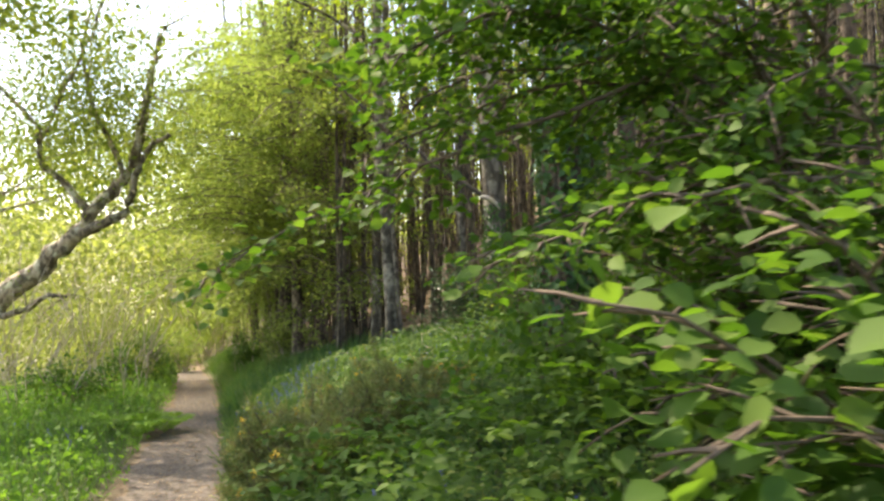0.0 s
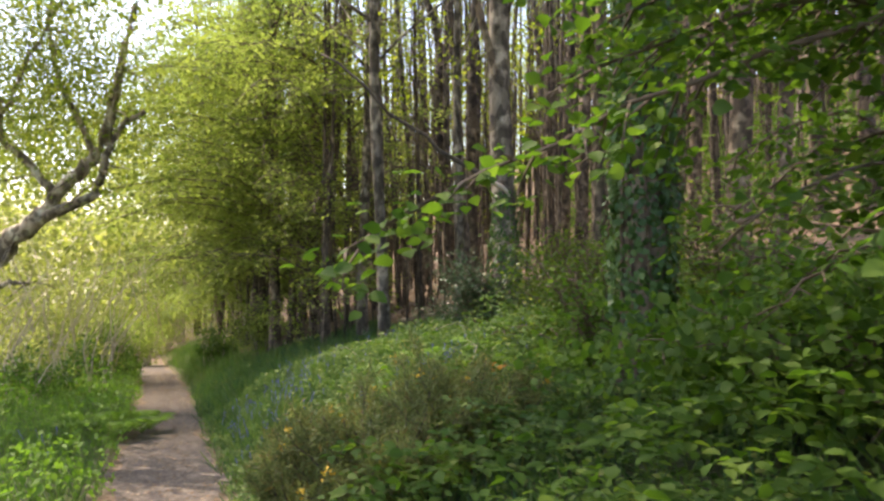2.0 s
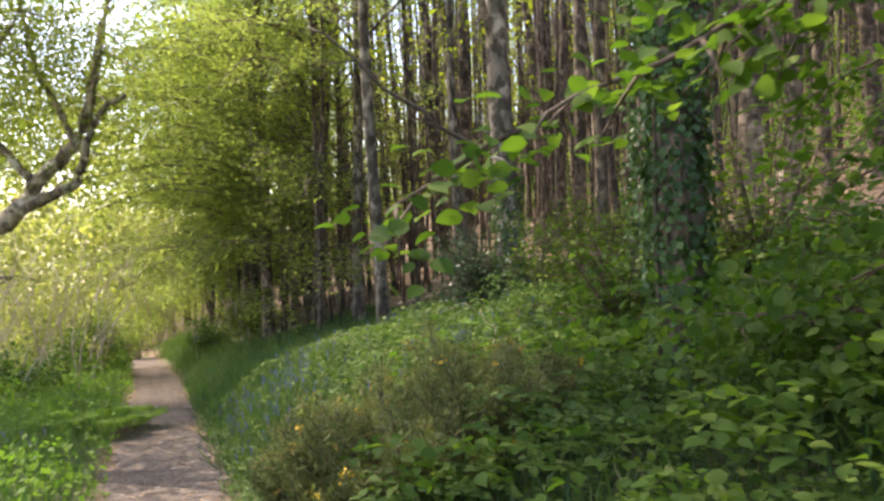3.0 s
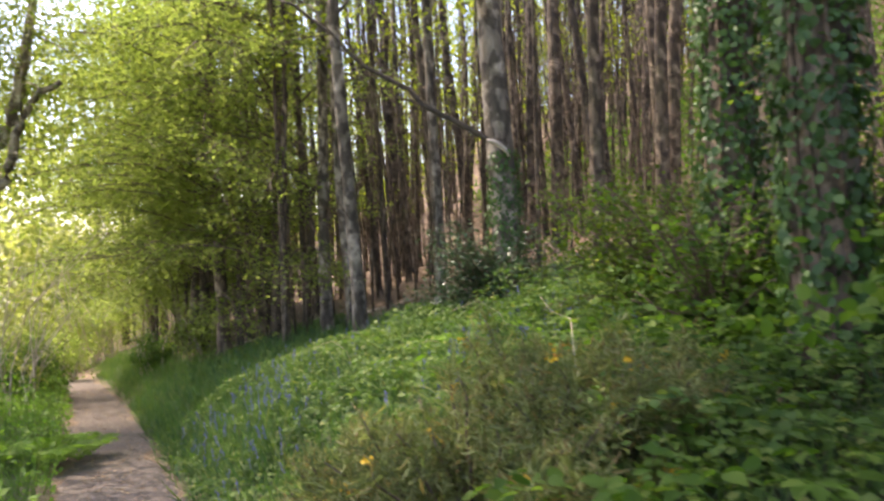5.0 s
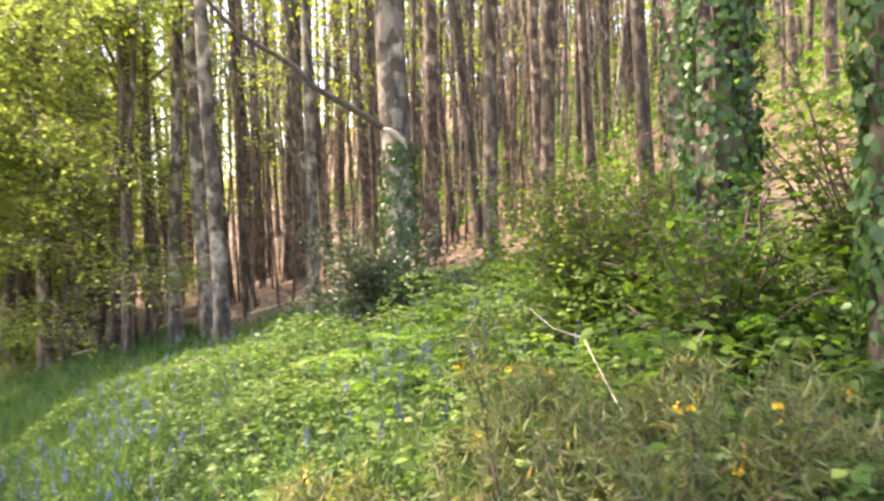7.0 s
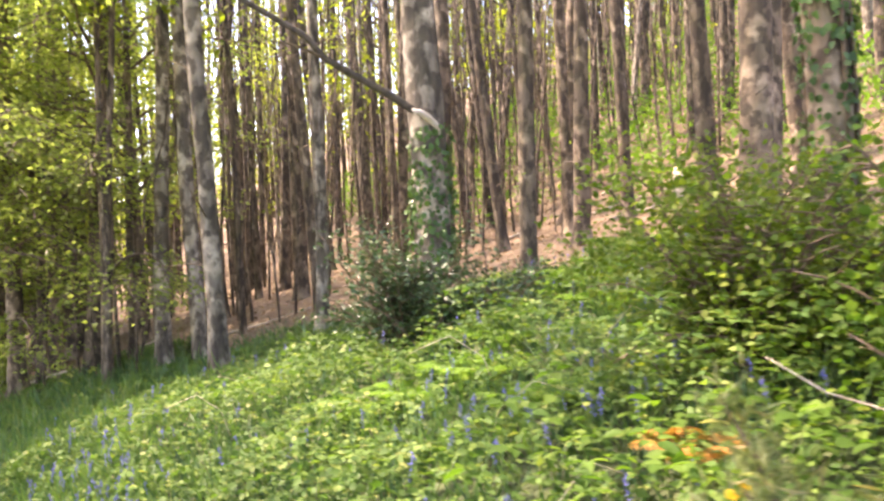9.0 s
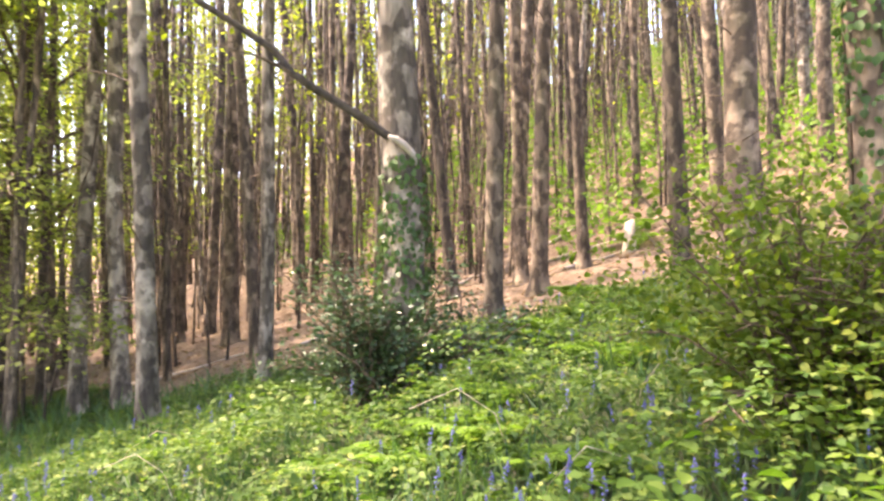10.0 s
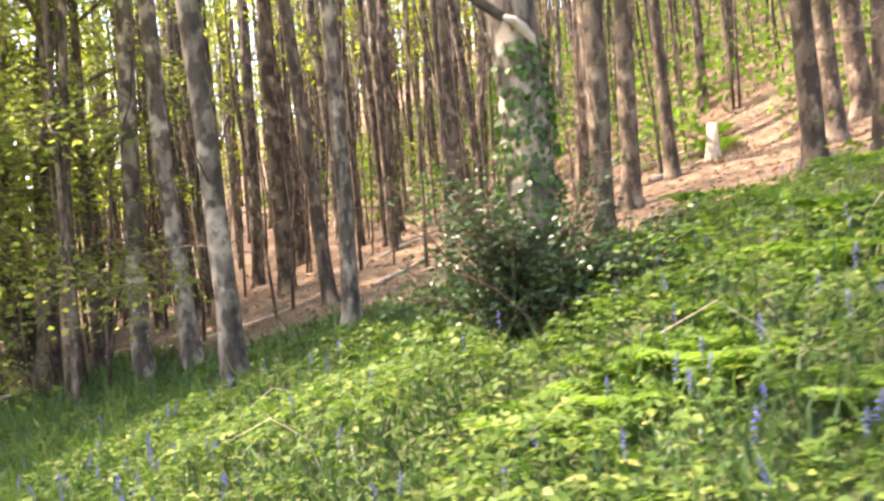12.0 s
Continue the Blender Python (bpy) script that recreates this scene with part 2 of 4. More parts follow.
def sprays(lines, per_m, spread, size, flat=0.35, shape=DIAMOND, width=0.8, thick=0.05, droop=0.1, step=0.16):
    """Leaves on side twigs along boughs, lying in flat tiers as beech and hazel hold them; also the twigs."""
    pos, al, fc, ln, twigs = [], [], [], [], []
    for pts in lines:
        seg = np.linalg.norm(np.diff(pts, axis=0), axis=1)
        total = seg.sum()
        for s in np.arange(.06 * total, total, step):
            i = min(np.searchsorted(np.cumsum(seg), s), len(seg) - 1)
            f = 1 - (np.cumsum(seg)[i] - s) / max(seg[i], 1e-6)
            p = pts[i] + (pts[i + 1] - pts[i]) * f
            tdir = unit(pts[i + 1] - pts[i])
            sd = unit(np.cross(tdir, [0, 0, 1])) * rng.choice([-1, 1])
            reach = spread * rng.uniform(.35, 1) * (1 - .55 * s / total)
            d = unit(sd + tdir * rng.uniform(.0, 1) + [0, 0, rng.normal() * .3])
            end = p + d * reach - np.array([0, 0, droop * reach])
            twigs.append(tube(np.array([p, (p + end) / 2 + [0, 0, .03 * reach], end]), [.006, .004, .002], 3))
            m = max(2, int(per_m * reach))
            u = rng.uniform(.1, 1.05, m)[:, None]
            pos.append(p + (end - p) * u + rng.normal(size=(m, 3)) * [thick, thick, thick * .6])
            al.append(d * .7 + np.cross(d, [0, 0, 1]) * rng.choice([-1, 1], m)[:, None] * .8 + rng.normal(size=(m, 3)) * .25 - [0, 0, .15])
            fc.append(np.array([0, 0, 1]) + rng.normal(size=(m, 3)) * flat)
            ln.append(rng.uniform(.65, 1.15, m) * size)
    return leaves(np.concatenate(pos), np.concatenate(al), np.concatenate(fc), np.concatenate(ln), width, shape), join(twigs)


def cloud(n, centre, radii, size, shape=DIAMOND, width=.8, hollow=.5, up=.6):
    """n leaves in an uneven rounded mass, denser towards its skin and broken into clumps."""
    k = max(6, n // 45)
    d = unit(rng.normal(size=(k, 3)))
    c = d * rng.uniform(hollow, 1, (k, 1)) * radii
    pick = rng.integers(0, k, n)
    q = rng.normal(size=(n, 3)) * np.asarray(radii) * .16
    p = c[pick] + q + centre
    face = d[pick] * .5 + [0, 0, up] + rng.normal(size=(n, 3)) * .5
    return leaves(p, rng.normal(size=(n, 3)) + d[pick] * .6, face, rng.uniform(.6, 1.2, n) * size, width, shape)


# ---- ground and path ----
def build_ground():
    near_x, near_y = np.arange(-14, 20.01, .2), np.arange(-8, 30.01, .2)
    far = np.array([2, 4, 7, 12, 20, 32, 50, 80, 130, 200, 320, 520, 900, 1800])
    gx = np.concatenate([near_x[0] - far[::-1], near_x, near_x[-1] + far])
    gy = np.concatenate([near_y[0] - far[::-1], near_y, near_y[-1] + far])
    X, Y = np.meshgrid(gx, gy)
    v = np.stack([X, Y, height(X, Y)], -1).reshape(-1, 3)
    w, h = len(gx), len(gy)
    i = (np.arange(h - 1) * w)[:, None] + np.arange(w - 1)[None]
    q = np.stack([i, i + 1, i + w + 1, i + w], -1).reshape(-1, 4)
    m, nt, p, out = nodes_of("forest_floor")
    litter = ramp(nt, tex_noise(nt, 18, 8), [(0.25, (0.06, 0.04, 0.022)), (0.5, (0.15, 0.10, 0.06)), (0.75, (0.27, 0.205, 0.14))])
    soil = ramp(nt, tex_noise(nt, 12, 6), [(0.3, (0.03, 0.045, 0.015)), (0.7, (0.07, 0.09, 0.03))])
    field = ramp(nt, tex_noise(nt, 0.05, 4), [(0.4, (0.24, 0.25, 0.11)), (0.6, (0.40, 0.35, 0.22))])
    att = nt.nodes.new("ShaderNodeAttribute")
    att.attribute_name = "cover"
    sep = nt.nodes.new("ShaderNodeSeparateColor")
    nt.links.new(att.outputs["Color"], sep.inputs[0])
    col = mixed(nt, litter, soil, sep.outputs[0])
    col = mixed(nt, col, field, sep.outputs[1])
    nt.links.new(col, p.inputs["Base Color"])
    p.inputs["Roughness"].default_value = .95
    bump(nt, p, tex_noise(nt, 30, 6), .8, .03)
    me = mesh_of("ground", v, [q], m, True)
    cover = np.ones((len(v), 4), np.float32)
    cover[:, 0] = in_cover(v[:, 0], v[:, 1])
    cover[:, 1] = np.clip((path_mid(v[:, 1]) - v[:, 0] - 9) / 12, 0, 1)
    me.color_attributes.new("cover", "FLOAT_COLOR", "POINT").data.foreach_set("color", cover.ravel())
    tagged(new("ground", me), "woodland floor of dead leaves and soil on a hillside", "ground", kind="structure")


def in_cover(x, y):
    """1 where green undergrowth covers the floor, 0 where the dead leaves lie open."""
    d = x - path_mid(y)
    edge = 17.4 + .14 * (x + 1.8) + .5 * np.sin(x * 1.7) + 3.2 * np.clip((-1.6 - x) / .8, 0, 1)          # upper and far rim of the green bank
    lim = np.interp(y, [-5, 8, 11, 14, 17], [7, 7, 6.6, 8.2, 5])
    right = np.clip((edge - y) / .8, 0, 1) * np.clip((lim - d) / .8, 0, 1) * np.clip((d - .45) / .2, 0, 1)
    verge = np.clip((d - .5) / .2, 0, 1) * np.clip((2.7 - d) / 1.2, 0, 1) * np.clip((34 - y) / 3, 0, 1)
    left = np.clip((-.5 - d) / .2, 0, 1) * np.clip((d + 14) / 2, 0, 1)
    return np.maximum(np.maximum(right, left), verge)


def build_path():
    ys = np.arange(-8, 45, .15)
    us = np.linspace(-1, 1, 9)
    w = .55 + .07 * np.sin(ys * 1.3) + .05 * np.sin(ys * 3.1 + 1)
    fray = rng.normal(size=(len(ys), 2)) * .05
    X = path_mid(ys)[:, None] + us[None] * w[:, None] + .04 * np.sin(ys * 5)[:, None] * us[None]
    X[:, 0] += fray[:, 0]
    X[:, -1] += fray[:, 1]
    Y = np.repeat(ys[:, None], len(us), 1)
    Z = height(X, Y) + .012 - .03 * (np.abs(us) > .95)[None]
    v = np.stack([X, Y, Z], -1).reshape(-1, 3)
    i = (np.arange(len(ys) - 1) * len(us))[:, None] + np.arange(len(us) - 1)[None]
    q = np.stack([i, i + 1, i + len(us) + 1, i + len(us)], -1).reshape(-1, 4)
    m, nt, p, out = nodes_of("trodden_earth")
    a = ramp(nt, tex_noise(nt, 22, 8), [(0.3, (0.05, 0.042, 0.034)), (0.5, (0.10, 0.084, 0.068)), (0.72, (0.20, 0.175, 0.145))])
    b = ramp(nt, tex_noise(nt, 2.0, 3), [(0.3, (0.75, 0.72, 0.7)), (0.7, (1.2, 1.15, 1.1))])
    nt.links.new(mixed(nt, a, b, 1.0, "MULTIPLY"), p.inputs["Base Color"])
    p.inputs["Roughness"].default_value = .95
    bump(nt, p, tex_noise(nt, 40, 6), .6, .02)
    tagged(new("path", mesh_of("path", v, [q], m, True)), "narrow trodden earth footpath running downhill through the wood", "footpath", kind="structure")


build_ground()
build_path()


# ---- trees ----
def trunk_line(h, lean, n=12, shake=.05):
    t = np.linspace(0, 1, n)
    wob = np.cumsum(rng.normal(size=(n, 2)) * shake, 0) * t[:, None] ** .5
    wob -= wob[0]
    return np.stack([lean[0] * t * h + wob[:, 0], lean[1] * t * h + wob[:, 1], t * h], -1)


def dense_trunk(h, lean, r, sides=12, top=.35, shake=.05):
    z = np.concatenate([[-.25, 0, .12, .3, .6], np.linspace(1.1, h, 13)])
    line = trunk_line(h, lean, 12, shake)
    t = np.linspace(0, h, 12)
    pts = np.stack([np.interp(z, t, line[:, 0]), np.interp(z, t, line[:, 1]), z], -1)
    rad = r * (1 - (1 - top) * np.clip(z / h, 0, 1)) * (1 + .5 * np.exp(-np.maximum(z, 0) / .16))
    return pts, rad, tube(pts, rad, sides, .05)


def beech(place, r, h=13.0, lean=(0, 0), bark=None, crown_from=4.5, n_leaf=1500, n_limb=6, size=.11, label="", canopy=None, fork=0, shake=.06):
    """A slender woodland tree: trunk, bare lower limbs, a thin crown high up."""
    ob = thing("beech_tree", place, label or "slender grey-barked beech tree with a thin crown", "tree", "trees of the wood")
    bark = bark or M_BARK
    pts, rad, geo = dense_trunk(h, lean, r, shake=shake)
    part("trunk", mesh_of("trunk", *geo, bark, True), ob)
    tips = []
    for i in range(n_limb):
        zz = rng.uniform(crown_from * .75, h * .92)
        k = np.searchsorted(pts[:, 2], zz)
        p = pts[min(k, len(pts) - 1)]
        az = rng.uniform(0, 2 * np.pi)
        L = rng.uniform(1.2, 2.6)
        e = p + np.array([math.cos(az) * L, math.sin(az) * L, rng.uniform(.6, 1.8)])
        line = bend(p, e, 6, .1, .06)
        part("limb", mesh_of("limb", *tube(line, np.linspace(r * .34, .012, 6), 6), bark, True), ob)
        tips.append(line)
    if fork:
        p = pts[4]
        e = p + np.array([fork * .9, .3, h * .8])
        line = bend(p, e, 8, .15, .05)
        part("limb", mesh_of("limb", *tube(line, np.linspace(r * .75, .05, 8), 9), bark, True), ob, "second stem rising from the foot of the tree")
    dead = []
    for i in range(16):
        zz = rng.uniform(.9, min(7.0, h * .6))
        q = np.array([np.interp(zz, pts[:, 2], pts[:, j]) for j in range(3)])
        az, L = rng.uniform(0, 2 * np.pi), rng.uniform(.3, 1.1)
        dead.append(tube(bend(q, q + [math.cos(az) * L, math.sin(az) * L, rng.uniform(-.15, .4)], 4, .04, .05), [.011, .008, .005, .003], 3))
    tagged(part("twig_mass", mesh_of("twig_mass", *join(dead), M_TWIG), ob), "thin dead side twigs", kind="stuff")
    k = 26
    top = np.array([lean[0] * h, lean[1] * h, 0])
    zz = rng.uniform(crown_from, h + .8, k)
    rr = 2.1 * np.sqrt(rng.uniform(0, 1, k)) * np.clip((zz - crown_from + 1.5) / 4, .35, 1)
    az = rng.uniform(0, 2 * np.pi, k)
    c = np.stack([rr * np.cos(az), rr * np.sin(az), zz], -1) + top * (zz / h)[:, None]
    pick = rng.integers(0, k, n_leaf)
    p = c[pick] + rng.normal(size=(n_leaf, 3)) * [.5, .5, .22]
    part("crown", mesh_of("crown", *leaves(p, rng.normal(size=(n_leaf, 3)), np.array([0, 0, 1]) + rng.normal(size=(n_leaf, 3)) * .45,
                                           rng.uniform(.6, 1.2, n_leaf) * size, .75), canopy or M_CANOPY), ob)
    return ob


def at(x, y, dz=0.0):
    return (x, y, float(height(x, y)) + dz)


# the trees that stand along the walk: x, y, trunk radius, lean, pale bark
NEAR = [(-1.81, 15.2, .092, (.012, 0), 1), (-1.9, 17.2, .10, (-.012, .01), 0), (-2.34, 17.6, .10, (.012, 0), 1),
        (-3.3, 19.3, .13, (0, 0), 1), (-2.65, 21.4, .10, (0, 0), 0), (-.1, 20.7, .13, (-.01, 0), 0), (.0, 23.4, .11, (0, .01), 0),
        (1.12, 24.4, .13, (.01, 0), 0), (2.46, 26.0, .16, (0, 0), 0), (-.66, 15.8, .076, (-.01, 0), 1), (1.35, 14.7, .095, (-.015, 0), 0),
        (3.49, 17.7, .10, (0, .01), 0), (2.9, 16.3, .11, (-.01, 0), 0), (3.95, 16.8, .085, (.005, 0), 0), (4.3, 19.2, .14, (0, 0), 0),
        (7.3, 19.75, .085, (0, 0), 1), (9.2, 21, .12, (0, 0), 0), (3.15, 14.0, .10, (0, 0), 1), (2.68, 12.75, .15, (0, 0), 0),
        (4.97, 15.25, .11, (0, 0), 0), (3.55, 13.6, .115, (0, 0), 0), (5.4, 23.4, .13, (0, 0), 0), (6.07, 15.7, .14, (.01, 0), 0),
        (-3.8, 22.4, .17, (0, 0), 0), (-5.56, 23.3, .15, (0, 0), 0), (-4.95, 22.3, .14, (0, 0), 0), (-3.76, 24.15, .13, (0, 0), 1),
        (-4.74, 24.4, .10, (0, 0), 0), (-4.05, 21.3, .09, (0, 0), 0), (-.34, 26.7, .2, (0, 0), 0), (7.0, 34, .25, (0, 0), 0), (1.95, 19.0, .14, (0, 0), 0)]
variants = []
for i in range(5):
    variants.append(beech((0, 0, 0), .12, 12 + i * .8, (rng.normal() * .012, rng.normal() * .012), M_BARK_PALE if i == 1 else M_BARK, 3.4 + .5 * (i % 3),
                          640, 5, .15, fork=(0, 0, .8, -.7, 0)[i], shake=.11))
for x, y, r, lean, pale in NEAR[:3]:
    beech(at(x, y), r, 12.5, lean, M_BARK_PALE, 4.5, 1600, 6, .12, "pale grey beech trunk blotched with dark lichen", fork=0)
# thin-topped trees round the gap through which the sun reaches the floor
bare = beech((0, 0, 0), .12, 12.5, (.01, 0), M_BARK, 8.5, 160, 4, .12, "slender beech with a sparse top beside a gap in the canopy", shake=.1)


def in_gap(x, y):
    s = (x - 5.5) * -.82 + (y - 18) * .57
    return -4 < s < 12 and abs((x - 5.5) * .57 + (y - 18) * .82) < 5.2


for i, (x, y, r, lean, pale) in enumerate(NEAR[3:]):
    src = bare if in_gap(x, y) else variants[1] if pale else variants[[0, 2, 3, 4][i % 4]]
    s = r / .12
    m = pose(*at(x, y), lean[1] * 40, 1.5 + lean[0] * 40, rng.uniform(0, 360)) @ Matrix.Diagonal((s, s, 1, 1))
    copy_thing(src, m)
# the wood behind, thinning up the hill
placed = [(a[0], a[1]) for a in NEAR] + [(-.2, 13.3), (.42, 9.1), (.25, 7.95), (1.0, 10.3)]
count = 0
for _ in range(6000):
    x, y = rng.uniform(-9, 36), rng.uniform(16.5, 44)
    d = x - float(path_mid(y))
    if d < 2.2 or (x > 9 and rng.uniform() < .35) or x > 4 + (y - 12) * 1.7 or (y < 21 and 4.3 < x < 8):
        continue
    if min((x - a) ** 2 + (y - b) ** 2 for a, b in placed) < (.8 if y < 34 else 1.2):
        continue
    placed.append((x, y))
    s = rng.uniform(.32, .85)
    copy_thing(bare if in_gap(x, y) else variants[rng.integers(0, 5)], pose(*at(x, y, -.05), rng.normal() * 2.0, 1.2 + rng.normal() * 2.0, rng.uniform(0, 360)) @ Matrix.Diagonal((s, s, rng.uniform(.85, 1.2), 1)))
    count += 1
    if count >= 330:
        break
# unseen trees added behind and beside the walker to close the canopy against light
for x, y in ((4.5, 1.5), (6, 5), (3.2, -3), (7.5, 9.5), (6.2, 11.8), (9, 13), (8, -2), (5, -7), (11, 5), (-1.5, -9), (1.5, -11), (10, 9)):
    copy_thing(variants[rng.integers(0, 5)], pose(*at(x, y), 0, 0, rng.uniform(0, 360)) @ Matrix.Diagonal((1.2, 1.2, 1, 1)))
far = []
for _ in range(300):
    y = rng.uniform(34, 66)
    x = rng.uniform(float(path_mid(y)) + 2, 6 + (y - 12) * 1.15)
    line = trunk_line(13, rng.normal(size=2) * .02, 7, .12) + np.array(at(x, y, -.1))
    far.append(tube(line, np.linspace(rng.uniform(.05, .11), .03, 7), 6))
tagged(new("far_trunks", mesh_of("far_trunks", *join(far), M_BARK, True)), "slender grey trunks deep in the wood", "trees", kind="stuff")
for _ in range(330):
    y = rng.uniform(17.5, 40)
    x = rng.uniform(float(path_mid(y)) + 2.2, 5 + (y - 12) * .6)
    hgt = rng.uniform(4, 9)
    line = trunk_line(hgt, rng.normal(size=2) * .05, 7, .09)
    ob = thing("thin_sapling", at(x, y, -.05), "thin bare sapling crowding between the trunks", "sapling", "saplings in the wood")
    part("stem", mesh_of("stem", *tube(line, np.linspace(rng.uniform(.014, .035), .008, 7), 5), M_BARK, True), ob)
    twigs = []
    for k in range(6):
        q = line[rng.integers(1, 6)]
        a, L = rng.uniform(0, 2 * np.pi), rng.uniform(.3, .9)
        twigs.append(tube(bend(q, q + [math.cos(a) * L, math.sin(a) * L, rng.uniform(.1, .6)], 4, .03, .04), [.008, .006, .004, .002], 3))
    tagged(part("twig_mass", mesh_of("twig_mass", *join(twigs), M_TWIG), ob), "thin bare side twigs", kind="stuff")
bare.matrix_basis = pose(*at(2.2, 22.2), 0, 0, 10)
for v in variants:
    x, y = {0: (8.5, 16.5), 1: (10.5, 18.5), 2: (12, 16), 3: (9.5, 24.5), 4: (13, 21)}[variants.index(v)]
    v.matrix_basis = pose(*at(x, y), 0, 0, 40)


# the old tree with a torn limb
def scarred_tree():
    x, y = -.18, 13.36
    ob = thing("old_beech_tree", at(x, y), "thick beech trunk with a torn pale limb scar", "tree")
    z0 = ob.location[2]
    pts, rad, geo = dense_trunk(13, (.016, 0), .165, 16)
    part("trunk", mesh_of("trunk", *geo, M_BARK_PALE, True), ob)
    top = 2.0 - z0
    part("torn_stub", mesh_of("torn_stub", *tube([(.08, -.12, top - .14), (.03, -.16, top - .06), (-.05, -.18, top - .0), (-.12, -.2, top + .03), (-.18, -.2, top + .05)], [.012, .026, .028, .026, .014], 9, .2), M_SCAR, True), ob, "pale torn wood of a broken limb")
    bough = bend((-.16, -.16, top + .05), (-2.3, .3, top + 1.75), 13, -.04, .085)
    b = part("dead_bough", mesh_of("dead_bough", *tube(bough, np.linspace(.034, .014, 13), 8, .1), M_BOUGH, True), ob, "dark dead bough reaching out and up")
    for k, dx in ((4, (-.5, -.1, .1)), (7, (-.35, -.2, .45)), (9, (-.6, .1, -.1))):
        part("twig", mesh_of("twig", *tube(bend(bough[k], bough[k] + dx, 5, .03, .03), np.linspace(.014, .004, 5), 5), M_TWIG, True), b)
    n = 1500
    z, an = rng.uniform(0, 1, n) ** 1.3 * 1.75 + .05, rng.uniform(0, 2 * np.pi, n)
    out = np.stack([np.cos(an), np.sin(an), np.zeros(n)], -1)
    p = np.stack([z * .022, z * 0, z], -1) + out * (np.interp(z, pts[:, 2], rad) + rng.uniform(.01, .1, n) * (1.1 - z * .45))[:, None]
    part("ivy", mesh_of("ivy", *leaves(p, rng.normal(size=(n, 3)) * .5 - [0, 0, 1], out + [0, 0, .4] + rng.normal(size=(n, 3)) * .35, rng.uniform(.03, .06, n), .9, OVATE), M_IVY), ob, "dark ivy round the lower trunk")
    for s in (.6, -.5, .2):
        line = bend((0, 0, 3.4 + s), (s * 2, s, 6.8 + s), 6, .2, .08)
        part("limb", mesh_of("limb", *tube(line, np.linspace(.06, .015, 6), 7), M_BARK, True), ob)
    part("crown", mesh_of("crown", *cloud(2200, (0, 0, 9), (3.2, 3.2, 3.4), .12), M_CANOPY), ob)


scarred_tree()


# trees clad in ivy
def ivy_tree(x, y, r, lean, thickness, low=0.0, n=3800):
    ob = thing("ivy_clad_tree", at(x, y), "tree trunk thickly clad in dark green ivy", "tree", "ivy-clad trees")
    pts, rad, geo = dense_trunk(12, lean, r, 14)
    part("trunk", mesh_of("trunk", *geo, M_BARK, True), ob)
    z = rng.uniform(low, 6.0, n)
    a = rng.uniform(0, 2 * np.pi, n)
    lump = thickness * (.45 + .55 * np.abs(np.sin(z * 2.3 + a * 2) * np.sin(z * .9 + a)))
    rr = np.interp(z, pts[:, 2], rad) + lump * rng.uniform(.15, 1, n) ** .7
    out = np.stack([np.cos(a), np.sin(a), np.zeros(n)], -1)
    p = np.stack([np.interp(z, pts[:, 2], pts[:, 0]), np.interp(z, pts[:, 2], pts[:, 1]), z], -1) + out * rr[:, None]
    part("ivy", mesh_of("ivy", *leaves(p, -np.array([0, 0, 1]) + rng.normal(size=(n, 3)) * .5, out + [0, 0, .4] + rng.normal(size=(n, 3)) * .35, rng.uniform(.028, .055, n), .95, OVATE), M_IVY), ob, "glossy dark ivy leaves")
    for k in range(4):
        a0 = rng.uniform(0, 2 * np.pi)
        zz = np.linspace(0, 4, 12)
        aa = a0 + .4 * np.sin(zz * 1.3 + k)
        rr = np.interp(zz, pts[:, 2], rad) + .008
        line = np.stack([np.interp(zz, pts[:, 2], pts[:, 0]) + rr * np.cos(aa), np.interp(zz, pts[:, 2], pts[:, 1]) + rr * np.sin(aa), zz], -1)
        part("ivy_stem", mesh_of("ivy_stem", *tube(line, np.linspace(.016, .008, 12), 5), M_TWIG, True), ob)
    part("crown", mesh_of("crown", *cloud(2000, (0, 0, 8.8), (2.8, 2.8, 2.8), .12), M_CANOPY), ob)


ivy_tree(.36, 9.1, .13, (0, 0), .15, .0, 7000)
ivy_tree(.07, 7.72, .14, (.004, 0), .09, .1, 7000)
ivy_tree(1.0, 10.3, .12, (0, .01), .06, .3, 2400)


# low-sweeping beeches over the path
def sweeping_beech(x, y, r, boughs, label, size=.085, per_m=62, spread=1.2):
    ob = thing("sweeping_beech", at(x, y), label, "tree")
    z0 = ob.location[2]
    pts, rad, geo = dense_trunk(11, (0, 0), r)
    part("trunk", mesh_of("trunk", *geo, M_BARK, True), ob)
    lines = []
    for hz, dx, dy, dz in boughs:
        p = np.array([0, 0, hz])
        line = bend(p, p + [dx, dy, dz], 9, .35, .12)
        part("bough", mesh_of("bough", *tube(line, np.linspace(.024, .005, 9), 5), M_TWIG, True), ob)
        lines.append(line)
    lv, tw = sprays(lines, per_m, spread, size, .6, DIAMOND, .8, .14, .25)
    part("foliage", mesh_of("foliage", *lv, M_BEECH), ob, "flat tiers of fresh yellow-green leaves")
    tagged(part("twig_mass", mesh_of("twig_mass", *tw, M_TWIG), ob), "thin leaf-bearing twigs", kind="stuff")


def fan(n, a0, a1, h0, h1, l0, l1, rise):
    out = []
    for i in range(n):
        a = radians(rng.uniform(a0, a1))
        L = rng.uniform(l0, l1)
        out.append((rng.uniform(h0, h1), math.cos(a) * L, math.sin(a) * L, rng.uniform(*rise)))
    return out


